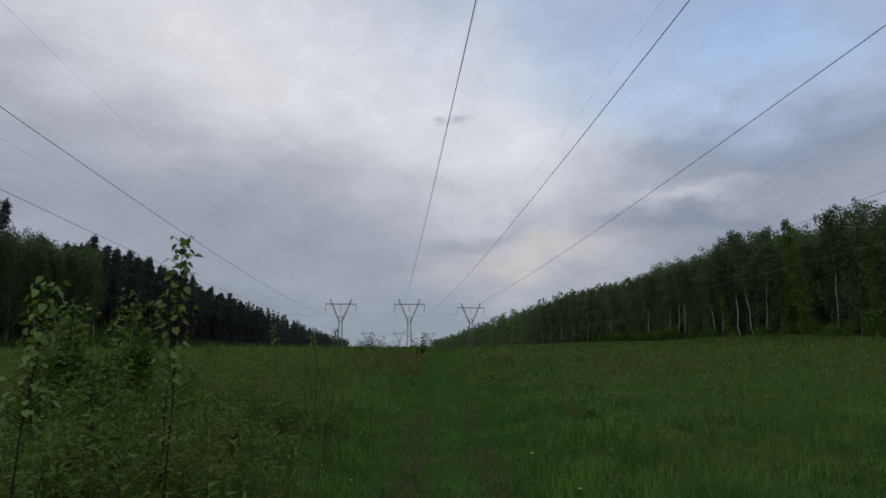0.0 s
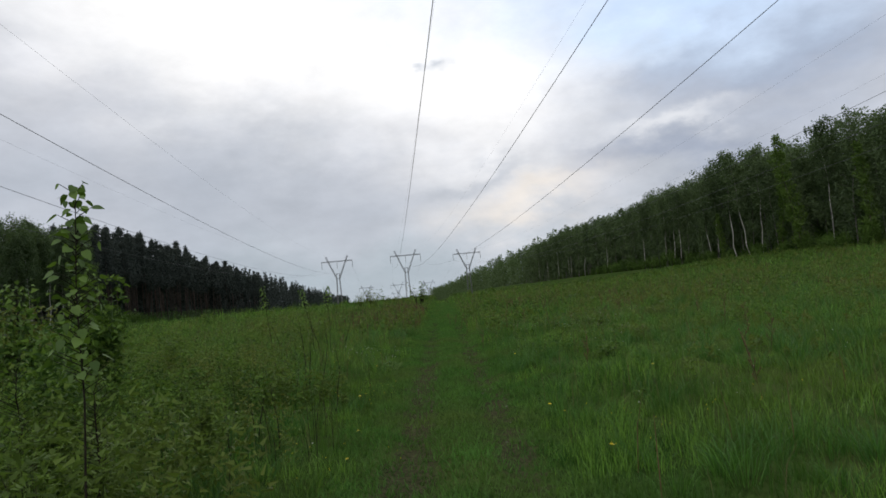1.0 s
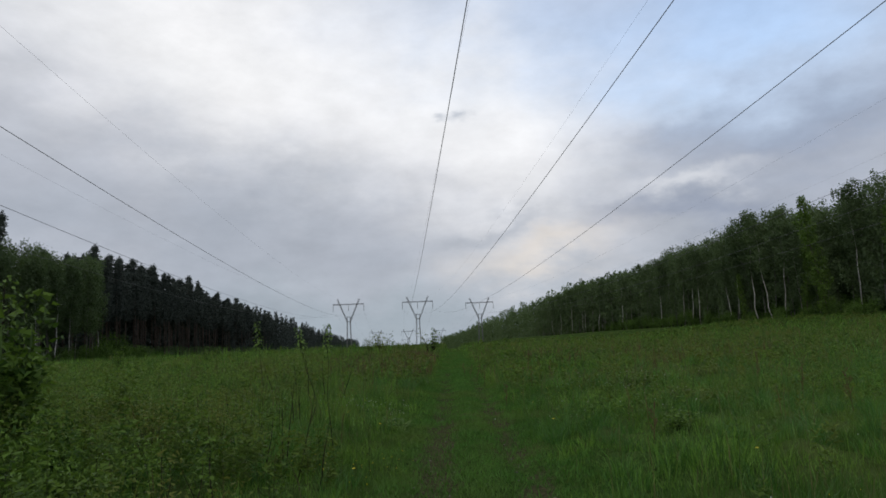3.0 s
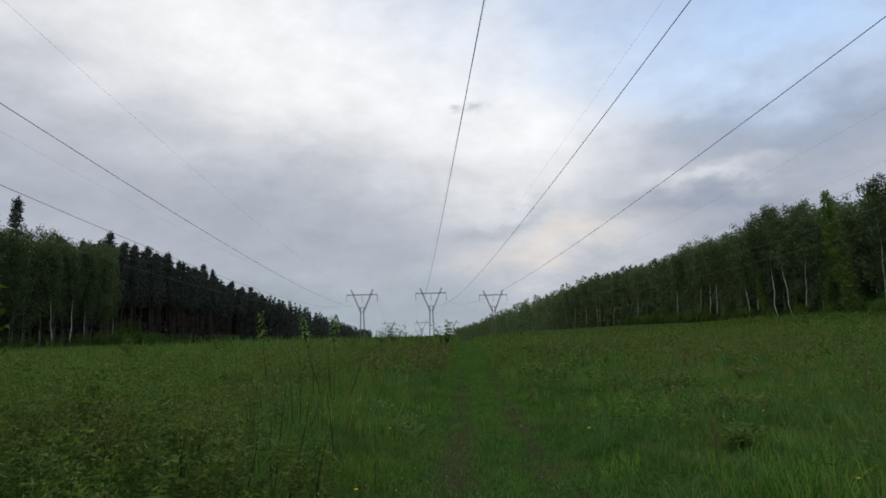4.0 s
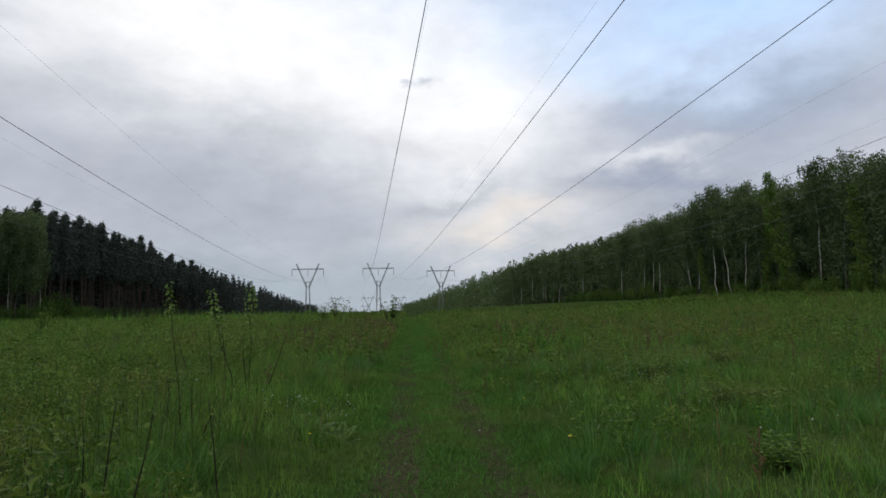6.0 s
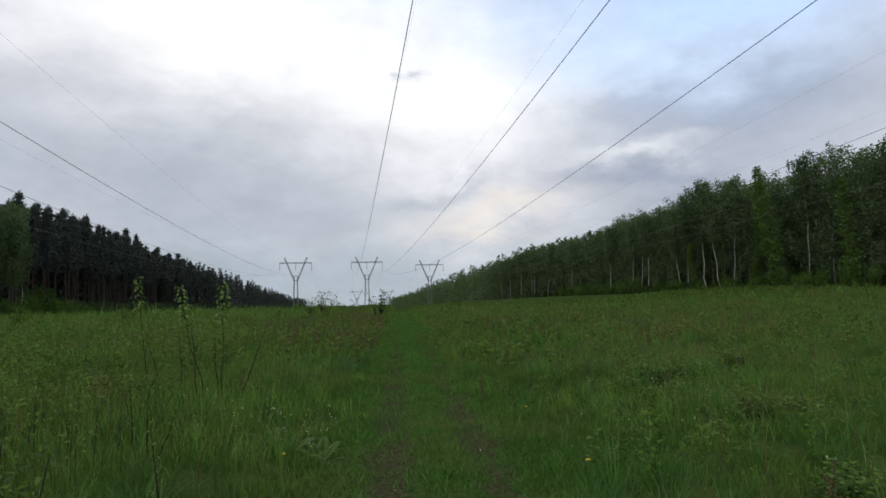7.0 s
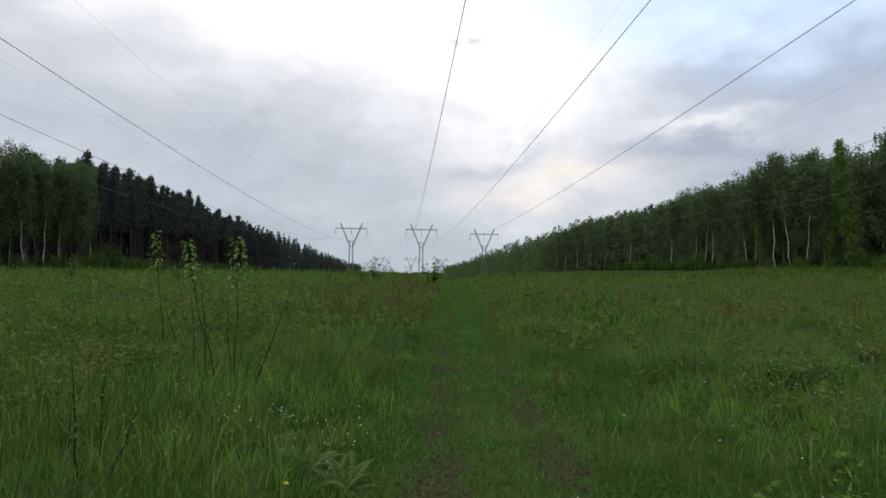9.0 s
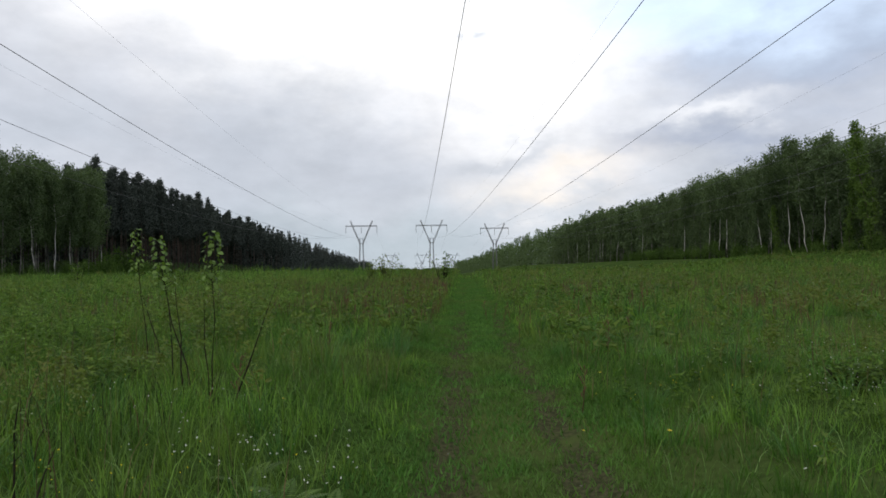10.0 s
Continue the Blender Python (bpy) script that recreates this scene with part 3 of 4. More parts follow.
# ---- trees ----
def birch_meshes(seed, height, spread, bare, count, leaf, limbs=26, sway=0.16, bark=None):
    """Trunk with limbs, and a crown of billowing leaf clumps along the limbs."""
    r = random.Random(seed)
    bm = bmesh.new()
    bend = [(0.0, 0.0)]
    for _ in range(8):
        bend.append((bend[-1][0] + r.gauss(0, sway), bend[-1][1] + r.gauss(0, sway)))
    spine = [Vector((bx, by, height * i / 8)) for i, (bx, by) in enumerate(bend)]
    base = height * (0.0040 if bark else 0.0048) + 0.02
    tube(bm, spine, [max(base * (1 - 0.93 * i / 8), 0.015) for i in range(9)], 6)
    clumps = []
    for i in range(limbs):
        s = bare + (0.97 - bare) * (i + r.random() * 0.8) / limbs
        k = min(int(s * 8), 7)
        p = spine[k].lerp(spine[k + 1], s * 8 - k)
        a = i * 2.4 + r.uniform(-0.5, 0.5)
        full = spread * (math.sin(min((s - bare) / (1 - bare), 1) * 2.25 + 0.6) * 0.85 + 0.12) * r.uniform(0.6, 1.15)
        rise = full * r.uniform(0.35, 0.9)
        mid = p + Vector((math.cos(a) * full * 0.55, math.sin(a) * full * 0.55, rise * 0.75))
        tip = p + Vector((math.cos(a) * full, math.sin(a) * full, rise))
        tube(bm, [p, mid, tip], [base * 0.28 * (1.1 - s), base * 0.16 * (1.1 - s) + 0.006, 0.006], 3)
        for q, w in ((p.lerp(mid, 0.5), 0.36), (mid, 0.36), (mid.lerp(tip, 0.6), 0.30), (tip, 0.18)):
            clumps.append((*q, spread * w * r.uniform(0.7, 1.25)))
    clumps.append((*(spine[-1] - Vector((0, 0, 0.5))), spread * 0.28))
    rng = np.random.default_rng(seed)
    clumps = np.array(clumps)
    weight = clumps[:, 3] ** 2
    pick = clumps[rng.choice(len(clumps), count, p=weight / weight.sum())]
    way = rng.normal(size=(count, 3))
    way /= np.linalg.norm(way, axis=1)[:, None]
    far = rng.uniform(0, 1, (count, 1)) ** 0.45 * np.exp(rng.normal(0, 0.06, (count, 1)))
    off = way * far * pick[:, 3:] * (1, 1, 1.15)
    off[:, 2] -= np.abs(rng.normal(size=count)) * pick[:, 3] * 0.8
    return finish(bm, "trunk", bark or GREY_BARK), mesh_from("crown", *leaves(pick[:, :3] + off, leaf, 0.5, 1.15, True), BIRCH_LEAF)


def pine_meshes(seed, height, spread, bare, count, leaf, pointed):
    """A straight reddish trunk, dead stubs below, and whorls of needle clumps above."""
    r = random.Random(seed)
    bm = bmesh.new()
    top = Vector((r.gauss(0, 0.3), r.gauss(0, 0.3), height))
    base = height * 0.0048 + 0.02
    tube(bm, [(0, 0, 0), top * 0.5, top], [base, base * 0.65, 0.02], 7)
    centres = []
    whorls = 17
    for i in range(whorls):
        s = min(bare + (0.98 - bare) * (i + r.uniform(-0.4, 0.4)) / (whorls - 1), 0.985)
        p = top * s
        t = (s - bare) / (1 - bare)
        full = spread * ((1 - min(max(t, 0), 1)) ** (1.15 if pointed else 0.85) * (0.55 + 0.45 * min(max(t, 0) * 5, 1)) + 0.06) * r.uniform(0.65, 1.25)
        for k in range(5):
            a = k * 1.26 + i * 0.7 + r.uniform(-0.4, 0.4)
            out = full * r.uniform(0.55, 1.15)
            tip = p + Vector((math.cos(a) * out, math.sin(a) * out, out * (0.1 if pointed else 0.4) + r.uniform(-0.2, 0.3)))
            tube(bm, [p, tip], [base * 0.22 * (1.15 - s), 0.008], 3)
            centres += [p.lerp(tip, f) for f in (0.45, 0.75, 1.0)]
    for i in range(10):
        p = top * (0.15 + (bare - 0.15) * i / 10)
        a = r.uniform(0, 6.3)
        tube(bm, [p, p + Vector((math.cos(a), math.sin(a), -0.1)) * r.uniform(0.4, 1.3)], [0.025, 0.008], 3)
    rng = np.random.default_rng(seed)
    c = np.array([tuple(q) for q in centres])[rng.integers(0, len(centres), count)]
    off = rng.normal(size=(count, 3)) * (0.33, 0.33, 0.24)
    tips = np.stack([np.full(40, top.x), np.full(40, top.y), height - rng.uniform(-0.5, 1.6, 40)], 1) + rng.normal(size=(40, 3)) * 0.12
    return finish(bm, "trunk", PINE_BARK), mesh_from("crown", *leaves(np.concatenate([c + off, tips]), leaf, -0.35, 1.9, True), PINE_LEAF)


def bush_meshes(seed, height, spread, count, leaf):
    r = random.Random(seed)
    bm = bmesh.new()
    centres = []
    for i in range(9):
        a, out, up = r.uniform(0, 6.3), spread * r.uniform(0.2, 1.0), height * r.uniform(0.45, 0.95)
        tip = Vector((math.cos(a) * out, math.sin(a) * out, up))
        foot = Vector((math.cos(a), math.sin(a), 0)) * 0.12
        tube(bm, [foot, foot.lerp(tip, 0.5) + Vector((0, 0, up * 0.12)), tip], [0.035, 0.02, 0.006], 4)
        centres += [foot.lerp(tip, f) + Vector((0, 0, 0.1)) for f in (0.35, 0.6, 0.8, 1.0)]
    rng = np.random.default_rng(seed)
    c = np.array([tuple(q) for q in centres])[rng.integers(0, len(centres), count)]
    c = c + rng.normal(size=(count, 3)) * spread * 0.22
    c[:, 2] = np.maximum(c[:, 2], 0.1)
    return finish(bm, "woody_base", DARK_STEM), mesh_from("foliage", *leaves(c, leaf, 0.1, 1.7, True), BUSH_LEAF)


def plant(name, meshes, part_names, label, category, group):
    """A first thing out of two meshes, to be copied; its base is at the origin."""
    ob = tagged(new(name), label, category, group)
    for n, me in zip(part_names, meshes):
        made = part(n, me, ob)
        if n in ("woody_base", "foliage"):
            made["kind"] = "stuff"
    return ob


BIRCH_KINDS = [
    (21.0, 3.0, 0.30, "tall birch with a pale trunk at the wood's edge"),
    (22.0, 3.1, 0.38, "tall birch with a high airy crown"),
    (20.0, 3.0, 0.08, "slender birch leafy nearly to the ground"),
    (22.0, 2.8, 0.52, "birch with a long bare white trunk"),
    (19.5, 3.4, 0.12, "broad birch with hanging green foliage"),
    (21.0, 3.6, 0.17, "full-crowned birch in the dense edge of the wood"),
    (22.0, 2.5, 0.45, "leaning birch with a crooked white trunk")]
PINE_KINDS = [
    (24.5, 2.5, 0.46, True, "dark pointed conifer with a bare reddish trunk"),
    (23.5, 2.7, 0.52, False, "dark pine with a high crown and reddish trunk"),
    (26.0, 2.3, 0.44, True, "tall dark conifer with a narrow crown"),
    (22.5, 2.7, 0.50, False, "dark pine in the dense edge of the wood")]


def birches(count, leaf, shift, limbs):
    return [plant("birch_tree", birch_meshes(11 + shift + i, h, w, b, count, leaf, limbs, 0.34 if "crooked" in text else 0.16, BIRCH_BARK if "white" in text else None), ("trunk", "crown"), text, "tree", "birches along the clearing")
            for i, (h, w, b, text) in enumerate(BIRCH_KINDS)]


def pines(count, leaf, shift):
    return [plant("pine_tree", pine_meshes(31 + shift + i, h, w, b, count, leaf, sharp), ("trunk", "crown"), text, "tree", "pines along the clearing")
            for i, (h, w, b, sharp, text) in enumerate(PINE_KINDS)]


BIRCHES, BACK_BIRCHES = birches(4000, 0.255, 0, 24), birches(1150, 0.46, 100, 14)
PINES, BACK_PINES = pines(3300, 0.24, 0), pines(900, 0.45, 100)
BUSHES = [plant("bush", bush_meshes(51 + i, h, w, 1500, 0.15), ("woody_base", "foliage"), text, "bush", "bushes at the wood's edge")
          for i, (h, w, text) in enumerate([
              (3.2, 2.1, "bright green deciduous bush at the wood's edge"),
              (2.4, 1.9, "low rounded green bush beside the birches"),
              (4.5, 2.0, "tall young green bush under the trees")])]


class Grove:
    """Sets trees out, using each first thing once before copying it."""

    def __init__(self, seed):
        self.r, self.used = random.Random(seed), set()

    def put(self, ob, x, y, size=1.0, stretch=1.0):
        z = float(ground_z(x, y)) - 0.05
        m = pose(x, y, z, self.r.gauss(0, 1.2), self.r.gauss(0, 1.2), self.r.uniform(0, 360))
        if ob.name not in self.used:
            self.used.add(ob.name)
            ob.scale = (size, size, size * stretch)
            ob.matrix_basis = m @ Matrix.Diagonal((*ob.scale, 1))
            return
        made = copy_thing(ob, m)
        made.matrix_basis = m @ Matrix.Diagonal((size, size, size * stretch, 1))


def right_edge(y):
    return 74 + 0.06 * (np.minimum(y, 250) - 105) - 0.008 * np.maximum(y - 250, 0)


def left_edge(y):
    return -66 - 0.075 * (np.minimum(y, 290) - 130)


def right_tops(y):
    """Height of the tree tops above the meadow along the birch wood, and along the wood on the other side."""
    return np.interp(y, (66, 104, 108, 112, 120, 134, 155, 188, 232, 309, 397), (24.6, 24.2, 22.7, 22.2, 22.9, 25.2, 23.9, 24.3, 24.4, 25.1, 21.7))


def left_tops(y):
    return np.interp(y, (84, 123, 143, 156, 161, 171, 192, 226, 257, 300, 346, 420), (22, 22, 22.3, 22.5, 25, 25, 27.6, 27, 27.5, 26.5, 24.3, 22))


grove = Grove(5)
g = grove.r


def plant_row(kinds, heights, edge, side, back, tops, y, y1, gap, low=0.86, high=1.01):
    """A row of trees along an edge, their tops just under the line of the wood."""
    while y < y1:
        x = float(edge(y)) + side * back + g.uniform(-1.4, 1.5)
        k = g.randrange(len(kinds))
        size = (float(tops(y)) - float(ground_z(x, y))) / heights[k] * g.uniform(low, high)
        grove.put(kinds[k], x, y, size)
        y += gap * g.uniform(0.7, 1.35)


def chosen(kinds, table, picks):
    return [kinds[i] for i in picks], [table[i][0] for i in picks]


for row, (gap, back) in enumerate(((3.7, 0), (3.9, 4.0), (4.4, 8.5), (5.0, 13))):
    near, tall = chosen(BIRCHES, BIRCH_KINDS, (2, 4, 5, 4, 5) if row == 0 else (5, 4, 2, 0))
    rear, rear_tall = chosen(BACK_BIRCHES, BIRCH_KINDS, (0, 2, 4, 5))
    if row < 2:
        plant_row(near, tall, right_edge, 1, back, right_tops, 66 + row * 1.3, 103, gap)
        plant_row(near, tall, right_edge, 1, back, lambda v: right_tops(v) + 1.0 * (back > 0), 109 - row * 5, 215, gap, 0.90, 1.01)
        plant_row(rear, rear_tall, right_edge, 1, back, right_tops, 216, 400, gap * 1.35)
    else:
        plant_row(rear, rear_tall, right_edge, 1, back, lambda v: right_tops(v) + 1.6, 66 + row, 330, gap * 1.2, 0.92, 1.02)
for row, (gap, back) in enumerate(((3.2, 0), (3.6, 3.5), (4.0, 8))):
    near, tall = chosen(BIRCHES if row < 2 else BACK_BIRCHES, BIRCH_KINDS, (0, 1, 5, 0))
    plant_row(near, tall, left_edge, -1, back - 1, left_tops, 84 + row, 160 - back, gap)
for row, (gap, back) in enumerate(((3.4, 0), (3.6, 4), (3.8, 8), (4.4, 12.5))):
    y = 161 - back * 0.8
    plant_row(PINES if row < 2 else BACK_PINES, [k[0] for k in PINE_KINDS], left_edge, -1, back + 2, left_tops, y, 262, gap, 0.82, 1.05)
    if row < 3:
        plant_row(BACK_PINES, [k[0] for k in PINE_KINDS], left_edge, -1, back + 2, left_tops, 263, 420, gap * 1.5, 0.84, 1.03)
y = 66
while y < 260:
    grove.put(g.choice(BUSHES), float(right_edge(y)) - 3.6 + g.uniform(-1.2, 1.6), y, g.uniform(0.5, 0.95))
    y += g.uniform(2.0, 5.5)
y = 86
while y < 210:
    grove.put(g.choice(BUSHES), left_edge(y) + 3.0 + g.uniform(-1.0, 1.0), y, g.uniform(0.6, 1.0) * (1.5 if 152 < y < 182 else 0.8))
    y += g.uniform(2.0, 4.0) if 150 < y < 182 else g.uniform(3.5, 8.0)


# a pine that stands above the birches
grove.put(PINES[2], -71.5, 127, 1.07)

# birches with long bare white trunks that stand out before the rest
for i, y in enumerate((105.5, 126, 131, 136.8, 145, 150.5, 167, 171.5, 178.5, 196, 238, 269, 288, 292, 310, 330, 349)):
    x = float(right_edge(y)) - (1.2 if y < 110 else 2.6)
    grove.put(BIRCHES[6 if y in (131, 136.8, 150.5, 269) else 3], x, y, (float(right_tops(y)) - float(ground_z(x, y))) / 22.0 * (1.0 if i < 4 else 0.9))
for y in (128.3, 136.3, 142.2, 157.6):
    x = float(left_edge(y)) + 2.4
    grove.put(BIRCHES[3], x, y, 0.88)


def lime_thing():
    """A young broad-leaved tree, bright green and leafy down to the ground."""
    trunk, crown = birch_meshes(301, 17.5, 1.7, 0.06, 4200, 0.22)
    trunk.materials[0], crown.materials[0] = PINE_BARK, LIME_LEAF
    return plant("lime_tree", (trunk, crown), ("trunk", "crown"), "bright green young lime tree leafy to the ground", "tree", "young limes at the wood's edge")


LIME = lime_thing()
for y, size in ((111.5, 1.2), (118, 0.7), (93, 0.9), (142, 0.6)):
    grove.put(LIME, float(right_edge(y)) - 3.0, y, size)


# kinds that no row has called for stand deeper in the birch wood
for i, ob in enumerate(ob for ob in BIRCHES + BACK_BIRCHES + PINES + BACK_PINES + BUSHES if ob.name not in grove.used):
    grove.put(ob, float(right_edge(128 + 9 * i)) + 17, 128 + 9 * i, 0.95)


def far_woods(name, label, edge, side, y0, y1, mat, tall, narrow, deep=26, gap=1.6, low=0.12, leaf=1.0, k=46, pointed=0.5):
    """The wood beyond: countless crowns too far off to tell apart, and the dense growth behind the first rows."""
    n = int((y1 - y0) / gap)
    y = y0 + (y1 - y0) * RNG.uniform(0, 1, n) ** 1.25
    x = edge(y) + side * RNG.uniform(0, deep, n)
    h = tall * RNG.uniform(0.76, 1.08, n)
    s = RNG.uniform(low, 1.0, (n, k))
    r = narrow * 1.6 * np.clip(1.03 - s, 0, 1) ** pointed * RNG.uniform(0.35, 1.0, (n, k)) ** 0.6
    a = RNG.uniform(0, 2 * math.pi, (n, k))
    base = ground_z(x, y) * 1.0
    c = np.stack([x[:, None] + np.cos(a) * r, y[:, None] + np.sin(a) * r, base[:, None] + s * h[:, None]], -1).reshape(-1, 3)
    tagged(new(name, mesh_from(name, *leaves(c, leaf, 0.2, 1.2, True), mat)), label, "wood", kind="stuff")


far_woods("far_birch_wood", "dense birch wood stretching along the clearing", lambda v: right_edge(v) + 1, 1, 300, 1300, BIRCH_LEAF, 23.5, 1.9, 16, 1.35, 0.0, 0.8, 200, 0.38)
far_woods("birch_wood_interior", "deep shaded birch wood behind the edge trees", lambda v: right_edge(v) + 14, 1, 40, 330, BIRCH_LEAF, 18.5, 3.0, 14, 0.5, 0.0, 1.3, 80)
far_woods("far_pine_wood", "dense dark pine wood stretching along the clearing", lambda v: left_edge(v) - 2, -1, 330, 1300, PINE_LEAF, 25.0, 1.7, 16, 1.35, 0.0, 0.8, 190, 0.7)
far_woods("pine_wood_interior", "deep shaded wood behind the edge trees", lambda v: left_edge(v) - 13, -1, 60, 420, PINE_LEAF, 20.0, 3.0, 14, 0.6, 0.0, 1.3, 80)
far_woods("birch_undergrowth", "leafy undergrowth between the birch trunks", lambda v: right_edge(v) + 1, 1, 60, 330, BUSH_LEAF, 4.5, 2.0, 13, 0.5, 0.0, 0.36, 110)
far_woods("pine_undergrowth", "shaded undergrowth between the pine trunks", lambda v: left_edge(v) - 2, -1, 80, 400, BIRCH_LEAF, 3.4, 1.9, 12, 0.55, 0.0, 0.4, 90)


# ---- the power lines ----
def lattice(bm, a, b, wide, chord, brace, steps):
    """A square lattice column from a to b."""
    a, b = Vector(a), Vector(b)
    turn = (b - a).to_track_quat("Z", "Y")
    corners = [turn @ Vector((sx * wide / 2, sy * wide / 2, 0)) for sx, sy in ((-1, -1), (1, -1), (1, 1), (-1, 1))]
    for c in corners:
        bar(bm, a + c, b + c, chord)
    for i in range(steps):
        p, q = a.lerp(b, i / steps), a.lerp(b, (i + 1) / steps)
        for k in range(4):
            one, two = corners[k], corners[(k + 1) % 4]
            if (i + k) % 2:
                one, two = two, one
            bar(bm, p + one, q + two, brace)


TOP = 20.9          # height of the crossarm
ARM = 7.6           # half its length
PHASES = (-6.7, 0.1, 7.5)
STRING = 3.4        # length of an insulator string


def tower_thing():
    ob = tagged(new("transmission_tower"), "grey steel lattice tower with a V-shaped head carrying three cables", "pylon", "towers of the power lines")
    waist = TOP - 8.4
    for side in (-1, 1):
        bm = bmesh.new()
        lattice(bm, (side * 1.15, 0, -3.5), (side * 0.7, 0, waist), 0.42, 0.15, 0.09, 16)
        part("leg", finish(bm, "leg", STEEL), ob)
        bm = bmesh.new()
        lattice(bm, (side * 0.75, 0, waist), (side * 5.35, 0, TOP + 2.6), 0.5, 0.16, 0.09, 14)
        part("head_arm", finish(bm, "head_arm", STEEL), ob)
        bm = bmesh.new()
        lattice(bm, (side * 0.75, 0, waist - 0.6), (side * 0.75, 0, waist + 2.2), 0.22, 0.1, 0.06, 4)
        part("waist_post", finish(bm, "waist_post", STEEL), ob)
    for half, z in ((1.1, waist + 2.2), (0.9, waist)):
        bm = bmesh.new()
        bar(bm, (-half, 0, z), (half, 0, z), 0.2)
        part("waist_beam", finish(bm, "waist_beam", STEEL), ob)
    bm = bmesh.new()
    lattice(bm, (-ARM, 0, TOP), (ARM, 0, TOP), 0.42, 0.13, 0.08, 22)
    crossarm = part("crossarm", finish(bm, "crossarm", STEEL), ob)
    for x in (-ARM + 0.1, 0, ARM - 0.1):
        bm = bmesh.new()
        z = TOP - 0.2
        while z > TOP - STRING:
            tube(bm, [(x, 0, z), (x, 0, z - 0.10), (x, 0, z - 0.16)], [0.06, 0.17, 0.06], 6)
            z -= 0.17
        part("insulator_string", finish(bm, "insulator_string", INSULATOR), crossarm, "grey-green insulator string")
    return ob


SKEW = 0.0027


def line_x(x, y, y_at):
    return x + (y_at - y) * SKEW


# each line: where its tower ahead stands, the lowest point of its cables, the place and lowest point of its earth wires
LINES = [(-24.7, 335, 8.85, ((-5.2, 15.3), (6.4, 14.2))), (9.25, 335, 8.9, ((-4.6, 19.4), (4.7, 17.2))), (43.6, 365, 9.5, ((-5.2, 15.6), (5.2, 15.6)))]
SPAN = 385
first_tower = tower_thing()
placed = False
for x, y, low, earth in LINES:
    for k, drop in ((0, 0.0), (1, -8.4), (-1, 0.0), (2, -16.0)):
        ty = y + k * SPAN
        m = pose(line_x(x, ty, y), ty, drop, 0, 0, 0)
        if not placed:
            first_tower.matrix_basis = m
            placed = True
        else:
            copy_thing(first_tower, m)


def cable(name, label, x, y_at, y0, y1, z, thick, group):
    """One cable hung from tower to tower over three spans."""
    bm = bmesh.new()
    points = []
    for k in range(-1, 3):
        for i in range(36):
            f = i / 36
            y = y_at + (k - 1) * SPAN + f * SPAN
            points.append((line_x(x, y, y_at), y, z(f) + np.interp(k - 1 + f, (-1, 0, 1, 2), (0, 0, -8.4, -16))))
    points = [p for p in points if y0 <= p[1] <= y1]
    tube(bm, points, thick, 5)
    tagged(new(name, finish(bm, name, CABLE)), label, "cable", group)


for x, y, low, earth in LINES:
    for dx in PHASES:
        end = TOP - STRING
        cable("power_cable", "dark aluminium power cable sagging between towers", x + dx, y, y - SPAN, y + 2 * SPAN,
              lambda f, a=low, b=end: a + (b - a) * (2 * f - 1) ** 2, 0.0175, "power cables")
    for dx, earth_low in earth:
        cable("earth_wire", "thin steel earth wire strung along the tower tips", x + dx, y, y - SPAN, y + 2 * SPAN,
              lambda f, a=earth_low, b=TOP + 2.5: a + (b - a) * (2 * f - 1) ** 2, 0.005, "earth wires")


# ---- saplings, stalks, flowers ----
def leaf_mesh(size, mat):
    """One heart-shaped, slightly folded leaf, its stalk at the origin."""
    bm = bmesh.new()
    outline = [(0.0, 0.0), (0.28, 0.02), (0.46, 0.25), (0.40, 0.55), (0.18, 0.85), (0.0, 1.08)]
    mid = [bm.verts.new((0, t * size, -0.08 * size * t * t)) for t in (0.04, 0.4, 0.75, 1.08)]
    for side in (-1, 1):
        edge = [bm.verts.new((side * px * size, py * size, 0.09 * size * px - 0.10 * size * py * py)) for px, py in outline[1:5]]
        for quad in ((mid[0], edge[0], edge[1], mid[1]), (mid[1], edge[1], edge[2], mid[2]), (mid[2], edge[2], edge[3], mid[3])):
            bm.faces.new(quad if side > 0 else quad[::-1]).smooth = True
    return finish(bm, "leaf", mat)


BIG_LEAF, SMALL_LEAF = leaf_mesh(0.047, SAP_LEAF), leaf_mesh(0.027, HERB)


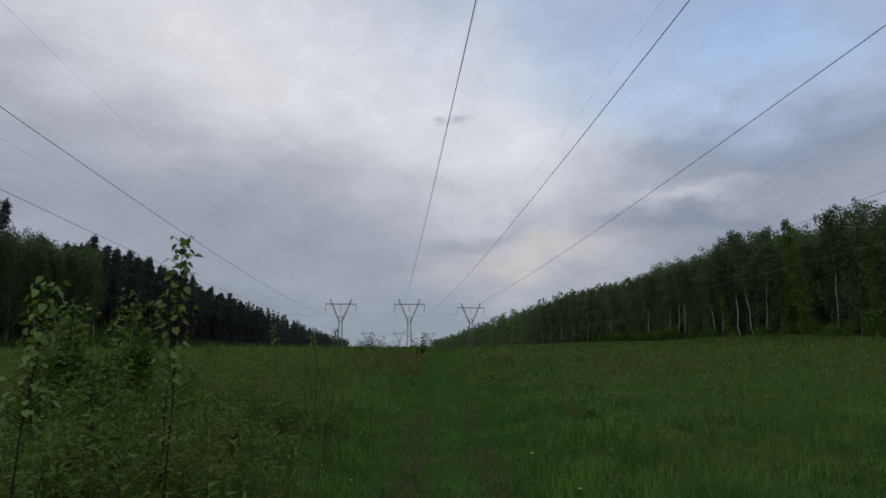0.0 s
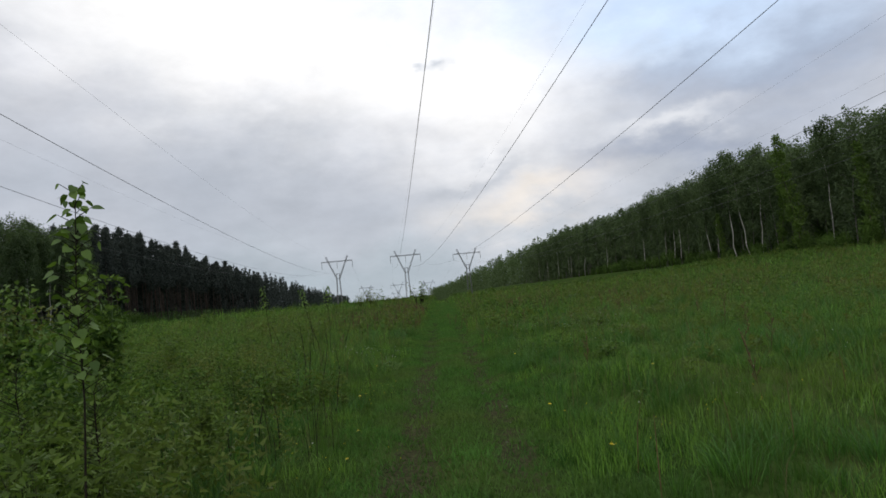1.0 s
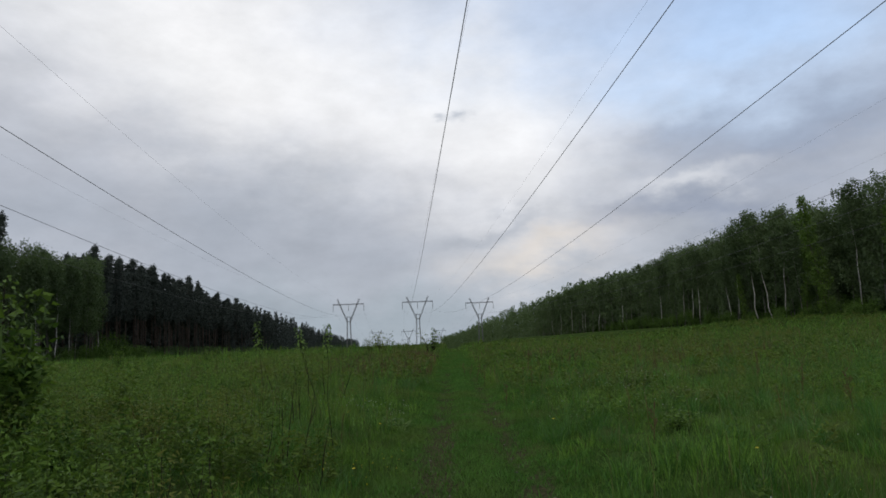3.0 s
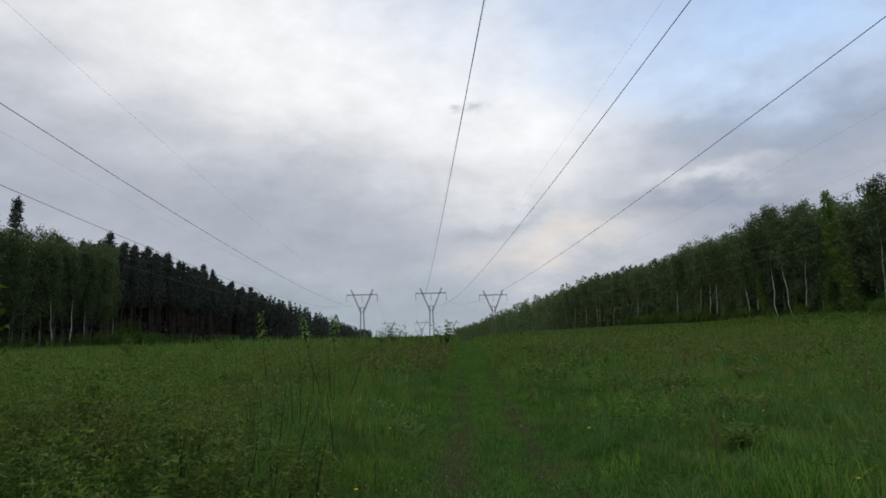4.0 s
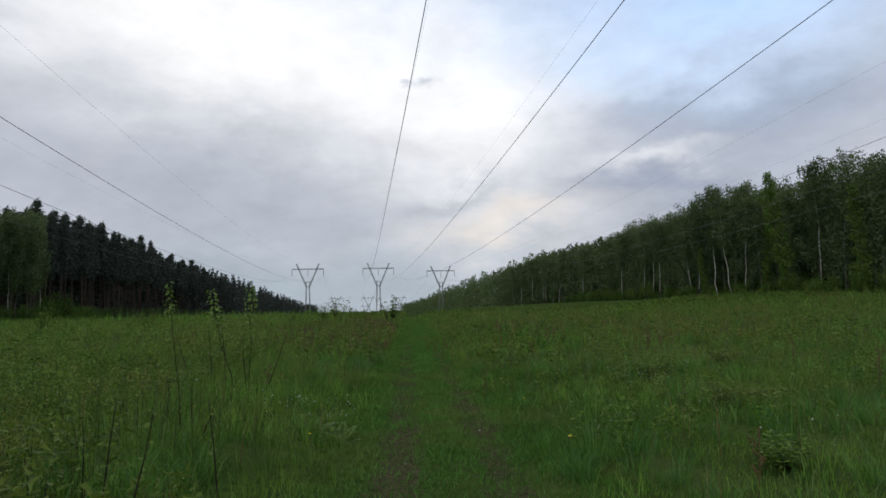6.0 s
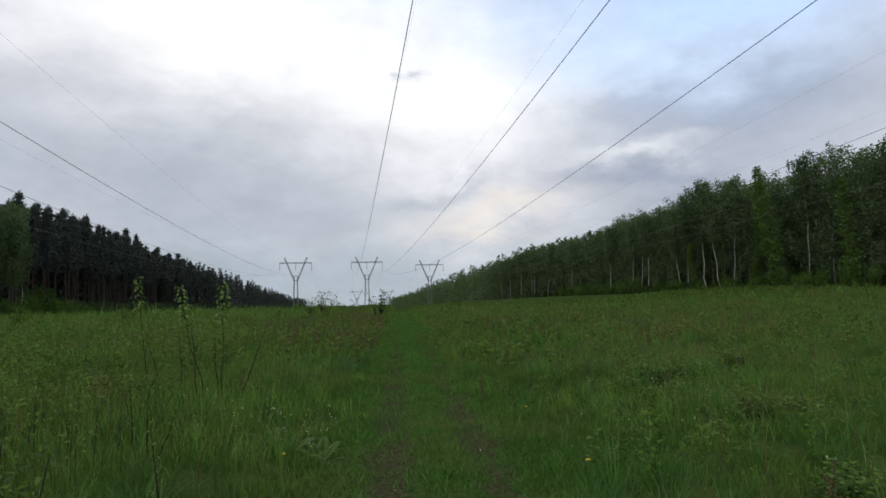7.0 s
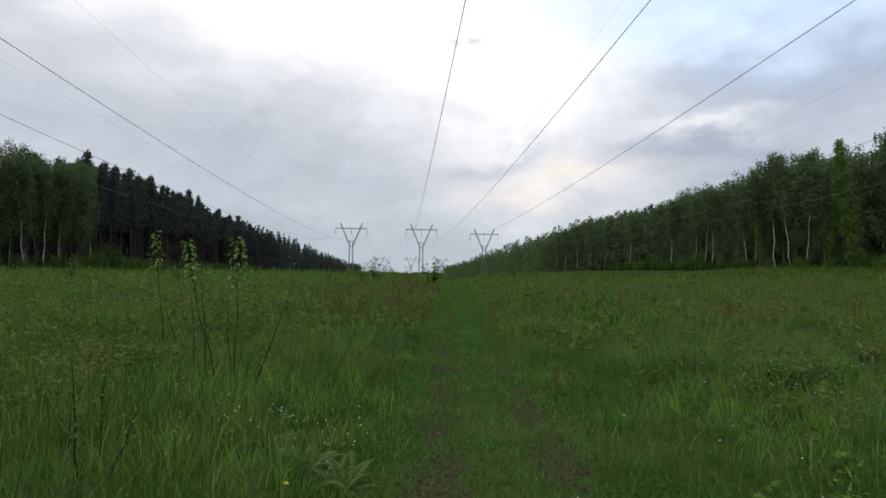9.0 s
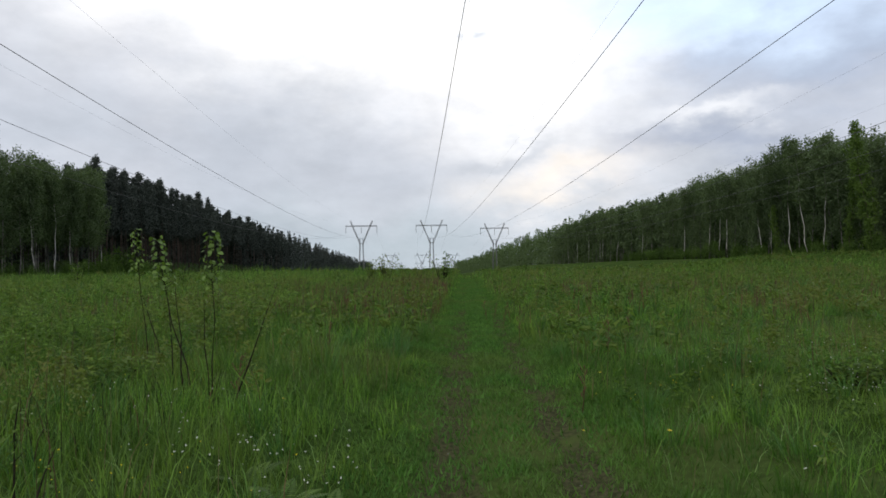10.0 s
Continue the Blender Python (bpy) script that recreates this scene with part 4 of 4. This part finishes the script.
def sapling(foot, top, label, count, mesh, bushy=0.14, start=0.35, thick=0.011, name="sapling"):
    """A young shoot: a thin dark stem, short twigs and its leaves, each a piece of its own."""
    x, y = foot
    z = float(ground_z(x, y)) - 0.03
    ob = tagged(new(name), label, "sapling", "young shoots in the meadow")
    ob.matrix_basis = pose(x, y, z)
    r = random.Random(int(abs(x * 997 + y * 131)))
    thick = thick * 1.35
    tip = Vector((top[0] - x, top[1] - y, top[2] - z))
    points = [tip * f + Vector((r.gauss(0, 0.012), r.gauss(0, 0.012), 0)) * (1 if 0 < f < 1 else 0) for f in (0, 0.25, 0.5, 0.75, 1)]
    bm = bmesh.new()
    tube(bm, points, [thick, thick * 0.85, thick * 0.65, thick * 0.45, 0.002], 6)
    spots = []
    for i in range(count):
        f = start + (1.0 - start) * (i + r.random()) / count
        k = min(int(f * 4), 3)
        p = points[k].lerp(points[k + 1], f * 4 - k)
        a = i * 2.4 + r.uniform(-0.6, 0.6)
        reach = bushy * r.uniform(0.25, 1.0) * (1.15 - 0.75 * f)
        q = p + Vector((math.cos(a) * reach, math.sin(a) * reach, reach * 0.6))
        if reach > 0.05:
            tube(bm, [p, q], [0.0028, 0.0014], 3)
        spots.append((q, a))
    part("stem", finish(bm, "stem", DARK_STEM), ob)
    for q, a in spots:
        leaf = part("leaf", mesh, ob)
        size = r.uniform(0.6, 1.2)
        leaf.matrix_basis = Matrix.Translation(q) @ pose(0, 0, 0, r.uniform(-85, -5), r.uniform(-35, 35), math.degrees(a) - 90) @ Matrix.Diagonal((size, size, size, 1))
    return ob


sapling((-0.49, 6.86), (-0.43, 6.86, 2.05), "tall young aspen shoot with heart-shaped leaves on a dark stem", 140, BIG_LEAF, 0.18, 0.52, 0.0048)
sapling((-1.12, 6.45), (-1.02, 6.5, 1.75), "young aspen shoot with drooping heart-shaped leaves", 110, BIG_LEAF, 0.19, 0.5, 0.0055)
sapling((-3.0, 12.7), (-2.95, 12.7, 2.15), "leafy young sapling standing in tall weeds", 200, BIG_LEAF, 0.34, 0.2, 0.012)
sapling((-3.2, 11.5), (-3.2, 11.5, 1.92), "bushy young sapling standing in tall weeds", 200, BIG_LEAF, 0.40, 0.15, 0.012)
sapling((-2.75, 11.7), (-2.72, 11.7, 1.72), "small leafy sapling among tall weeds", 130, BIG_LEAF, 0.32, 0.2, 0.011)
sapling((-1.6, 8.4), (-1.55, 8.4, 1.25), "small leafy shoot among tall weeds", 90, SMALL_LEAF, 0.25, 0.2, 0.009)
sapling((-0.75, 7.6), (-0.72, 7.6, 1.15), "small leafy shoot among tall weeds", 90, SMALL_LEAF, 0.22, 0.2, 0.008)
sapling((-2.46, 22.7), (-2.65, 22.7, 2.0), "slim sapling with small leaves along its upper stem", 90, BIG_LEAF, 0.20, 0.6, 0.0062)
sapling((-0.80, 19.6), (-1.17, 19.63, 1.73), "slim leaning sapling with leaves along its upper stem", 80, BIG_LEAF, 0.19, 0.66, 0.0060)
sapling((-0.56, 19.4), (-0.54, 19.36, 1.76), "slim upright sapling with leaves along its upper stem", 80, BIG_LEAF, 0.19, 0.66, 0.0060)
sapling((-0.36, 19.2), (0.09, 19.2, 1.3), "dark leaning shoot with a few leaves", 34, SMALL_LEAF, 0.09, 0.4, 0.007)
sapling((-0.62, 19.5), (-0.67, 19.5, 1.2), "dark thin shoot with a few small leaves", 34, SMALL_LEAF, 0.10, 0.35, 0.0065)
sapling((-0.95, 19.8), (-1.05, 19.8, 1.42), "dark thin shoot with a few small leaves", 44, SMALL_LEAF, 0.12, 0.35, 0.0065)
sapling((-2.2, 22.5), (-2.5, 22.5, 1.2), "dark thin shoot with a few small leaves", 34, SMALL_LEAF, 0.11, 0.35, 0.0065)
sapling((-1.35, 20.6), (-1.42, 20.6, 1.25), "dark thin shoot with a few small leaves", 34, SMALL_LEAF, 0.11, 0.35, 0.0065)
sapling((-0.70, 16.3), (-0.77, 16.3, 0.84), "dark thin shoot with small leaves", 22, SMALL_LEAF, 0.09, 0.35, 0.007)
sapling((-0.68, 16.5), (-0.65, 16.5, 0.78), "dark thin shoot with small leaves", 16, SMALL_LEAF, 0.08, 0.4, 0.007)
sapling((-0.50, 16.2), (-0.36, 16.3, 0.6), "dark thin shoot with small leaves", 16, SMALL_LEAF, 0.08, 0.4, 0.006)
for (foot, top) in (((-0.24, 12.7), (-0.27, 12.7, 0.9)), ((-0.12, 12.6), (0.05, 12.75, 0.92)), ((0.08, 14.2), (0.0, 14.2, 0.80)), ((-1.40, 12.5), (-1.58, 12.5, 0.62)),
                    ((-0.90, 12.5), (-0.92, 12.5, 0.74)), ((-0.38, 12.4), (-0.30, 12.4, 0.70)), ((-0.28, 12.9), (-0.18, 12.9, 0.98)), ((0.12, 12.3), (0.24, 12.3, 0.66)),
                    ((-0.66, 13.1), (-0.72, 13.1, 0.66)), ((-1.05, 11.2), (-1.10, 11.2, 0.62)), ((-0.45, 10.4), (-0.36, 10.4, 0.66)), ((-0.20, 10.1), (-0.24, 10.1, 0.72))):
    sapling(foot, top, "dark thin shoot rising from the grass", 14, SMALL_LEAF, 0.07, 0.4, 0.006)


def dead_stalk(x, y, tall, lean):
    """Last year's dry stalk with a few upright side twigs and seed remains."""
    z = float(ground_z(x, y)) - 0.02
    ob = tagged(new("dry_stalk"), "reddish brown dead weed stalk with thin side twigs", "stalk", "dead stalks in the meadow")
    ob.matrix_basis = pose(x, y, z)
    r = random.Random(int(x * 311 + y * 77))
    tip = Vector((lean, 0.02, tall))
    bm = bmesh.new()
    tube(bm, [(0, 0, 0), tip * 0.5 + Vector((0.01, 0, 0)), tip], [0.006, 0.0045, 0.002], 5)
    part("stem", finish(bm, "stem", DRY_STEM), ob)
    for i in range(9):
        p = tip * (0.35 + 0.07 * i)
        a = r.uniform(0, 6.3)
        reach = tall * r.uniform(0.08, 0.2)
        q = p + Vector((math.cos(a) * reach * 0.6, math.sin(a) * reach * 0.6, reach))
        bm = bmesh.new()
        tube(bm, [p, q], [0.0032, 0.002], 4)
        for f in (0.5, 0.75, 1.0):
            bmesh.ops.create_icosphere(bm, subdivisions=1, radius=0.007, matrix=Matrix.Translation(p.lerp(q, f)) @ Matrix.Diagonal((1, 1, 1.6, 1)))
        part("twig", finish(bm, "twig", DRY_STEM), ob)


for x, y, tall, lean in ((4.42, 9.95, 0.78, -0.14), (3.7, 13.4, 0.5, 0.05), (5.9, 12.3, 0.6, 0.08), (6.9, 14.6, 0.62, -0.05), (3.0, 19.6, 0.5, 0.04), (4.1, 22.5, 0.6, 0.03),
                         (7.8, 17.2, 0.66, 0.07), (5.0, 24.2, 0.6, -0.05), (8.6, 20.1, 0.6, 0.05), (3.3, 25.5, 0.65, 0.0), (-0.3, 19.2, 0.55, 0.05), (0.2, 21.8, 0.5, 0.03)):
    dead_stalk(x, y, tall, lean)
dock = random.Random(9)
for x, y, tall, many in ((7.4, 30.6, 0.62, 7), (5.0, 27.6, 0.35, 6), (3.4, 29.5, 0.5, 4), (10.8, 31.5, 0.6, 5), (12.4, 28.6, 0.55, 4), (-0.6, 30.5, 0.6, 5), (-1.8, 28.2, 0.6, 4), (0.4, 27.4, 0.55, 4), (8.4, 25.2, 0.5, 3)):
    for _ in range(many):
        dead_stalk(x + dock.gauss(0, 0.28), y + dock.gauss(0, 0.4), tall * dock.uniform(0.75, 1.25), dock.uniform(-0.12, 0.12))


def shrub_thing(seed, height, spread, count, leaf, label, name="weed_clump", category="weed", group="clumps of dark weeds"):
    """A low clump of stems and small leaves."""
    stem_mesh, leaf_mesh_ = bush_meshes(seed, height, spread, count, leaf)
    leaf_mesh_.materials[0] = HERB
    return plant(name, (stem_mesh, leaf_mesh_), ("woody_base", "foliage"), label, category, group)


def set_down(ob, x, y, size=1.0, turn=0.0, flat=1.0):
    ob.scale = (size, size, size * flat)
    ob.matrix_basis = pose(x, y, float(ground_z(x, y)) - 0.02, 0, 0, turn) @ Matrix.Diagonal((size, size, size * flat, 1))


CLUMP = shrub_thing(71, 0.42, 0.38, 900, 0.035, "dense dark green weed clump in the meadow")
set_down(CLUMP, 5.5, 19.1, 0.9, 0, 0.75)
for x, y, size, turn in ((4.33, 13.9, 0.85, 80), (5.7, 16.8, 1.05, 140), (6.3, 17.2, 0.7, 200), (-3.0, 15.6, 1.3, 30), (-3.9, 16.4, 1.2, 250),
                         (-4.6, 13.2, 1.0, 120), (4.6, 26.9, 1.0, 10), (8.2, 21.5, 1.1, 60), (-2.15, 20.9, 1.3, 200), (-0.35, 26.0, 1.3, 330), (-5.4, 19.5, 1.4, 10), (-2.0, 24.5, 1.2, 100)):
    made = copy_thing(CLUMP, pose(0, 0, 0))
    set_down(made, x, y, size, turn, 0.5)
THICKET = shrub_thing(77, 1.25, 0.34, 1500, 0.04, "leafy green thicket of young shoots in tall weeds", "thicket", "shrub", "thickets beside the track")
THICKET.children[1].data.materials[0] = SAP_LEAF
set_down(THICKET, -3.2, 11.6, 1.25)
for x, y, size, turn in ((-2.9, 12.6, 1.35, 70), (-2.5, 10.6, 1.0, 140), (-1.9, 9.6, 0.85, 220), (-1.5, 8.6, 0.6, 40), (-1.25, 7.5, 0.5, 300), (-0.5, 7.3, 0.4, 10),
                         (-4.0, 12.4, 1.1, 100), (-4.6, 14.4, 1.2, 190), (-0.7, 9.4, 0.5, 60), (-1.6, 11.2, 0.6, 250), (-2.6, 14.6, 0.75, 20), (-3.7, 9.9, 0.9, 330)):
    made = copy_thing(THICKET, pose(0, 0, 0))
    set_down(made, x, y, size, turn)
SHRUB = shrub_thing(81, 1.7, 0.6, 420, 0.075, "young leafy shrub on the low crest", "young_shrub", "shrub", "shrubs on the crest")
set_down(SHRUB, -0.6, 57.5, 1.1)
for x, y, size, turn in ((-1.6, 59, 0.9, 80), (0.5, 58, 0.7, 140), (3.1, 57, 1.15, 200), (1.6, 60, 0.6, 20), (-3.4, 55, 0.6, 50), (-12, 52, 0.8, 10), (-17, 50, 0.9, 100)):
    made = copy_thing(SHRUB, pose(0, 0, 0))
    set_down(made, x, y, size, turn)


def dandelion_thing():
    ob = tagged(new("dandelion"), "yellow dandelion flower on a thin green stem", "flower", "yellow flowers in the grass")
    bm = bmesh.new()
    tube(bm, [(0, 0, 0), (0.006, 0, 0.1), (0, 0, 0.2)], [0.003, 0.0028, 0.0025], 5)
    part("stem", finish(bm, "stem", HERB), ob)
    bm = bmesh.new()
    for ring, (count, reach, rise) in enumerate(((16, 0.022, 0.002), (12, 0.016, 0.007), (8, 0.009, 0.011))):
        for i in range(count):
            a = 2 * math.pi * (i + 0.5 * ring) / count
            d, e = Vector((math.cos(a), math.sin(a), 0)), Vector((-math.sin(a), math.cos(a), 0)) * 0.0032
            foot, tip = Vector((0, 0, 0.2 + rise * 0.4)), Vector((0, 0, 0.2 + rise)) + d * reach
            bm.faces.new([bm.verts.new(v) for v in (foot - e * 0.5, tip - e, tip + d * 0.003, tip + e, foot + e * 0.5)])
    part("flower_head", finish(bm, "flower_head", YELLOW), ob, "yellow rayed flower head")
    return ob


FLOWER = dandelion_thing()
spots = [(2.52, 10.88, 1.0), (2.57, 9.05, 1.1), (2.66, 10.8, 0.8), (2.72, 9.3, 0.8), (0.53, 10.37, 1.0), (0.5, 9.3, 0.8), (2.98, 15.1, 1.0),
         (0.4, 13.0, 0.9), (0.55, 16.2, 0.8), (3.2, 17.9, 1.0), (2.75, 18.6, 0.8), (0.2, 18.9, 0.9), (-0.4, 20.1, 0.9), (3.6, 21.0, 0.9), (4.2, 12.1, 0.9)]
for i, (x, y, size) in enumerate(spots):
    ob = FLOWER if i == 0 else copy_thing(FLOWER, pose(0, 0, 0))
    size = size * 0.85
    ob.scale = (size, size, size)
    ob.matrix_basis = pose(x, y, float(ground_z(x, y)), 8, 5, i * 47) @ Matrix.Diagonal((size, size, size, 1))


def small_flowers(name, label, patches, mat, size):
    """Loose drifts of tiny flowers at the height of the grass tops."""
    groups = []
    for x, y, wide, count, top in patches:
        px, py = RNG.normal(x, wide, count), RNG.normal(y, wide * 0.8, count)
        pz = ground_z(px, py) + top * RNG.uniform(0.6, 1.1, count)
        centre = np.repeat(np.stack([px, py, pz], 1), 5, axis=0)
        groups.append(leaves(centre, size, -0.3, 1.1))
    tagged(new(name, mesh_from(name, *joined(groups), mat)), label, "flowers", kind="stuff")


small_flowers("white_flowers", "tiny white flowers scattered in the grass",
              [(5.05, 18.25, 0.3, 40, 0.34), (5.9, 19.2, 0.3, 40, 0.36), (0.45, 16.9, 0.25, 30, 0.36), (0.75, 17.0, 0.2, 16, 0.36), (4.4, 13.8, 0.3, 8, 0.35), (5.3, 17.0, 0.4, 12, 0.35), (0.0, 17.6, 0.4, 15, 0.33),
               (-0.5, 18.3, 0.3, 13, 0.33), (-1.6, 18.8, 0.4, 15, 0.35), (4.6, 20.6, 0.6, 18, 0.3), (6.8, 21.2, 0.8, 20, 0.32), (-2.4, 17.5, 0.5, 13, 0.35),
               (3.8, 16.2, 0.5, 16, 0.28), (-1.5, 12.5, 0.8, 11, 0.35), (-0.6, 9.8, 0.5, 10, 0.3), (5.0, 11.0, 1.2, 12, 0.3)], WHITE_PETAL, 0.0075)
small_flowers("yellow_flowers", "tiny yellow flowers scattered in the grass",
              [(0.4, 12.6, 0.3, 30, 0.28), (4.2, 19.3, 0.5, 26, 0.28), (3.6, 9.8, 0.6, 26, 0.25), (-0.2, 16.8, 0.4, 26, 0.22), (0.1, 8.9, 0.4, 16, 0.25), (-0.7, 20.0, 0.6, 12, 0.3)],
              YELLOW, 0.006)


def pebbles():
    """Small pale stones trodden into the bare earth of the ruts."""
    r = random.Random(12)
    bm = bmesh.new()
    for _ in range(40):
        y = r.gauss(14.0, 2.2)
        x = float(rut_x(y)) + r.choice((0, 0, 0, GAUGE)) + r.gauss(0, 0.11)
        size = r.uniform(0.006, 0.02)
        m = Matrix.Translation((x, y, float(ground_z(x, y)) + size * 0.2)) @ pose(0, 0, 0, 0, 0, r.uniform(0, 360)) @ Matrix.Diagonal((size * r.uniform(0.8, 1.5), size, size * 0.55, 1))
        bmesh.ops.create_icosphere(bm, subdivisions=1, radius=1.0, matrix=m)
    tagged(new("pebbles", finish(bm, "pebbles", STONE)), "small pale stones in the bare earth of the track", "stones", kind="stuff")


pebbles()


# ---- ferns ----
def frond_mesh():
    """An arching frond: a rib with pairs of leaflets that shorten to the tip."""
    bm = bmesh.new()
    rib = [Vector((0, 0.42 * f, 0.34 * f - 0.24 * f * f)) for f in [i / 10 for i in range(11)]]
    tube(bm, rib, [0.003 * (1 - 0.8 * i / 10) for i in range(11)], 4)
    for i in range(2, 21):
        f = i / 20
        k = min(int(f * 10), 9)
        p = rib[k].lerp(rib[k + 1], f * 10 - k)
        long = 0.085 * math.sin(math.pi * (0.12 + 0.85 * f)) + 0.008
        for side in (-1, 1):
            tip = p + Vector((side * long, long * 0.35, -0.012))
            mid = p.lerp(tip, 0.45)
            bm.faces.new([bm.verts.new(v) for v in (p, mid + Vector((0, 0.011, 0.004)), tip, mid - Vector((0, 0.011, -0.004)))])
    return finish(bm, "frond", SAP_LEAF)


FROND = frond_mesh()
for x, y, size, seed in ((0.58, 16.85, 0.8, 1), (0.88, 16.7, 0.7, 2), (0.30, 17.3, 0.6, 3)):
    fern = tagged(new("fern"), "bright green fern with arching fronds in the grass", "fern", "ferns beside the track")
    fern.matrix_basis = pose(x, y, float(ground_z(x, y)) - 0.01)
    r = random.Random(seed)
    for i in range(9):
        leaf = part("frond", FROND, fern)
        one = size * r.uniform(0.75, 1.15)
        leaf.matrix_basis = pose(0, 0, 0, r.uniform(-5, 28), r.uniform(-10, 10), i * 40 + r.uniform(-12, 12)) @ Matrix.Diagonal((one, one, one, 1))
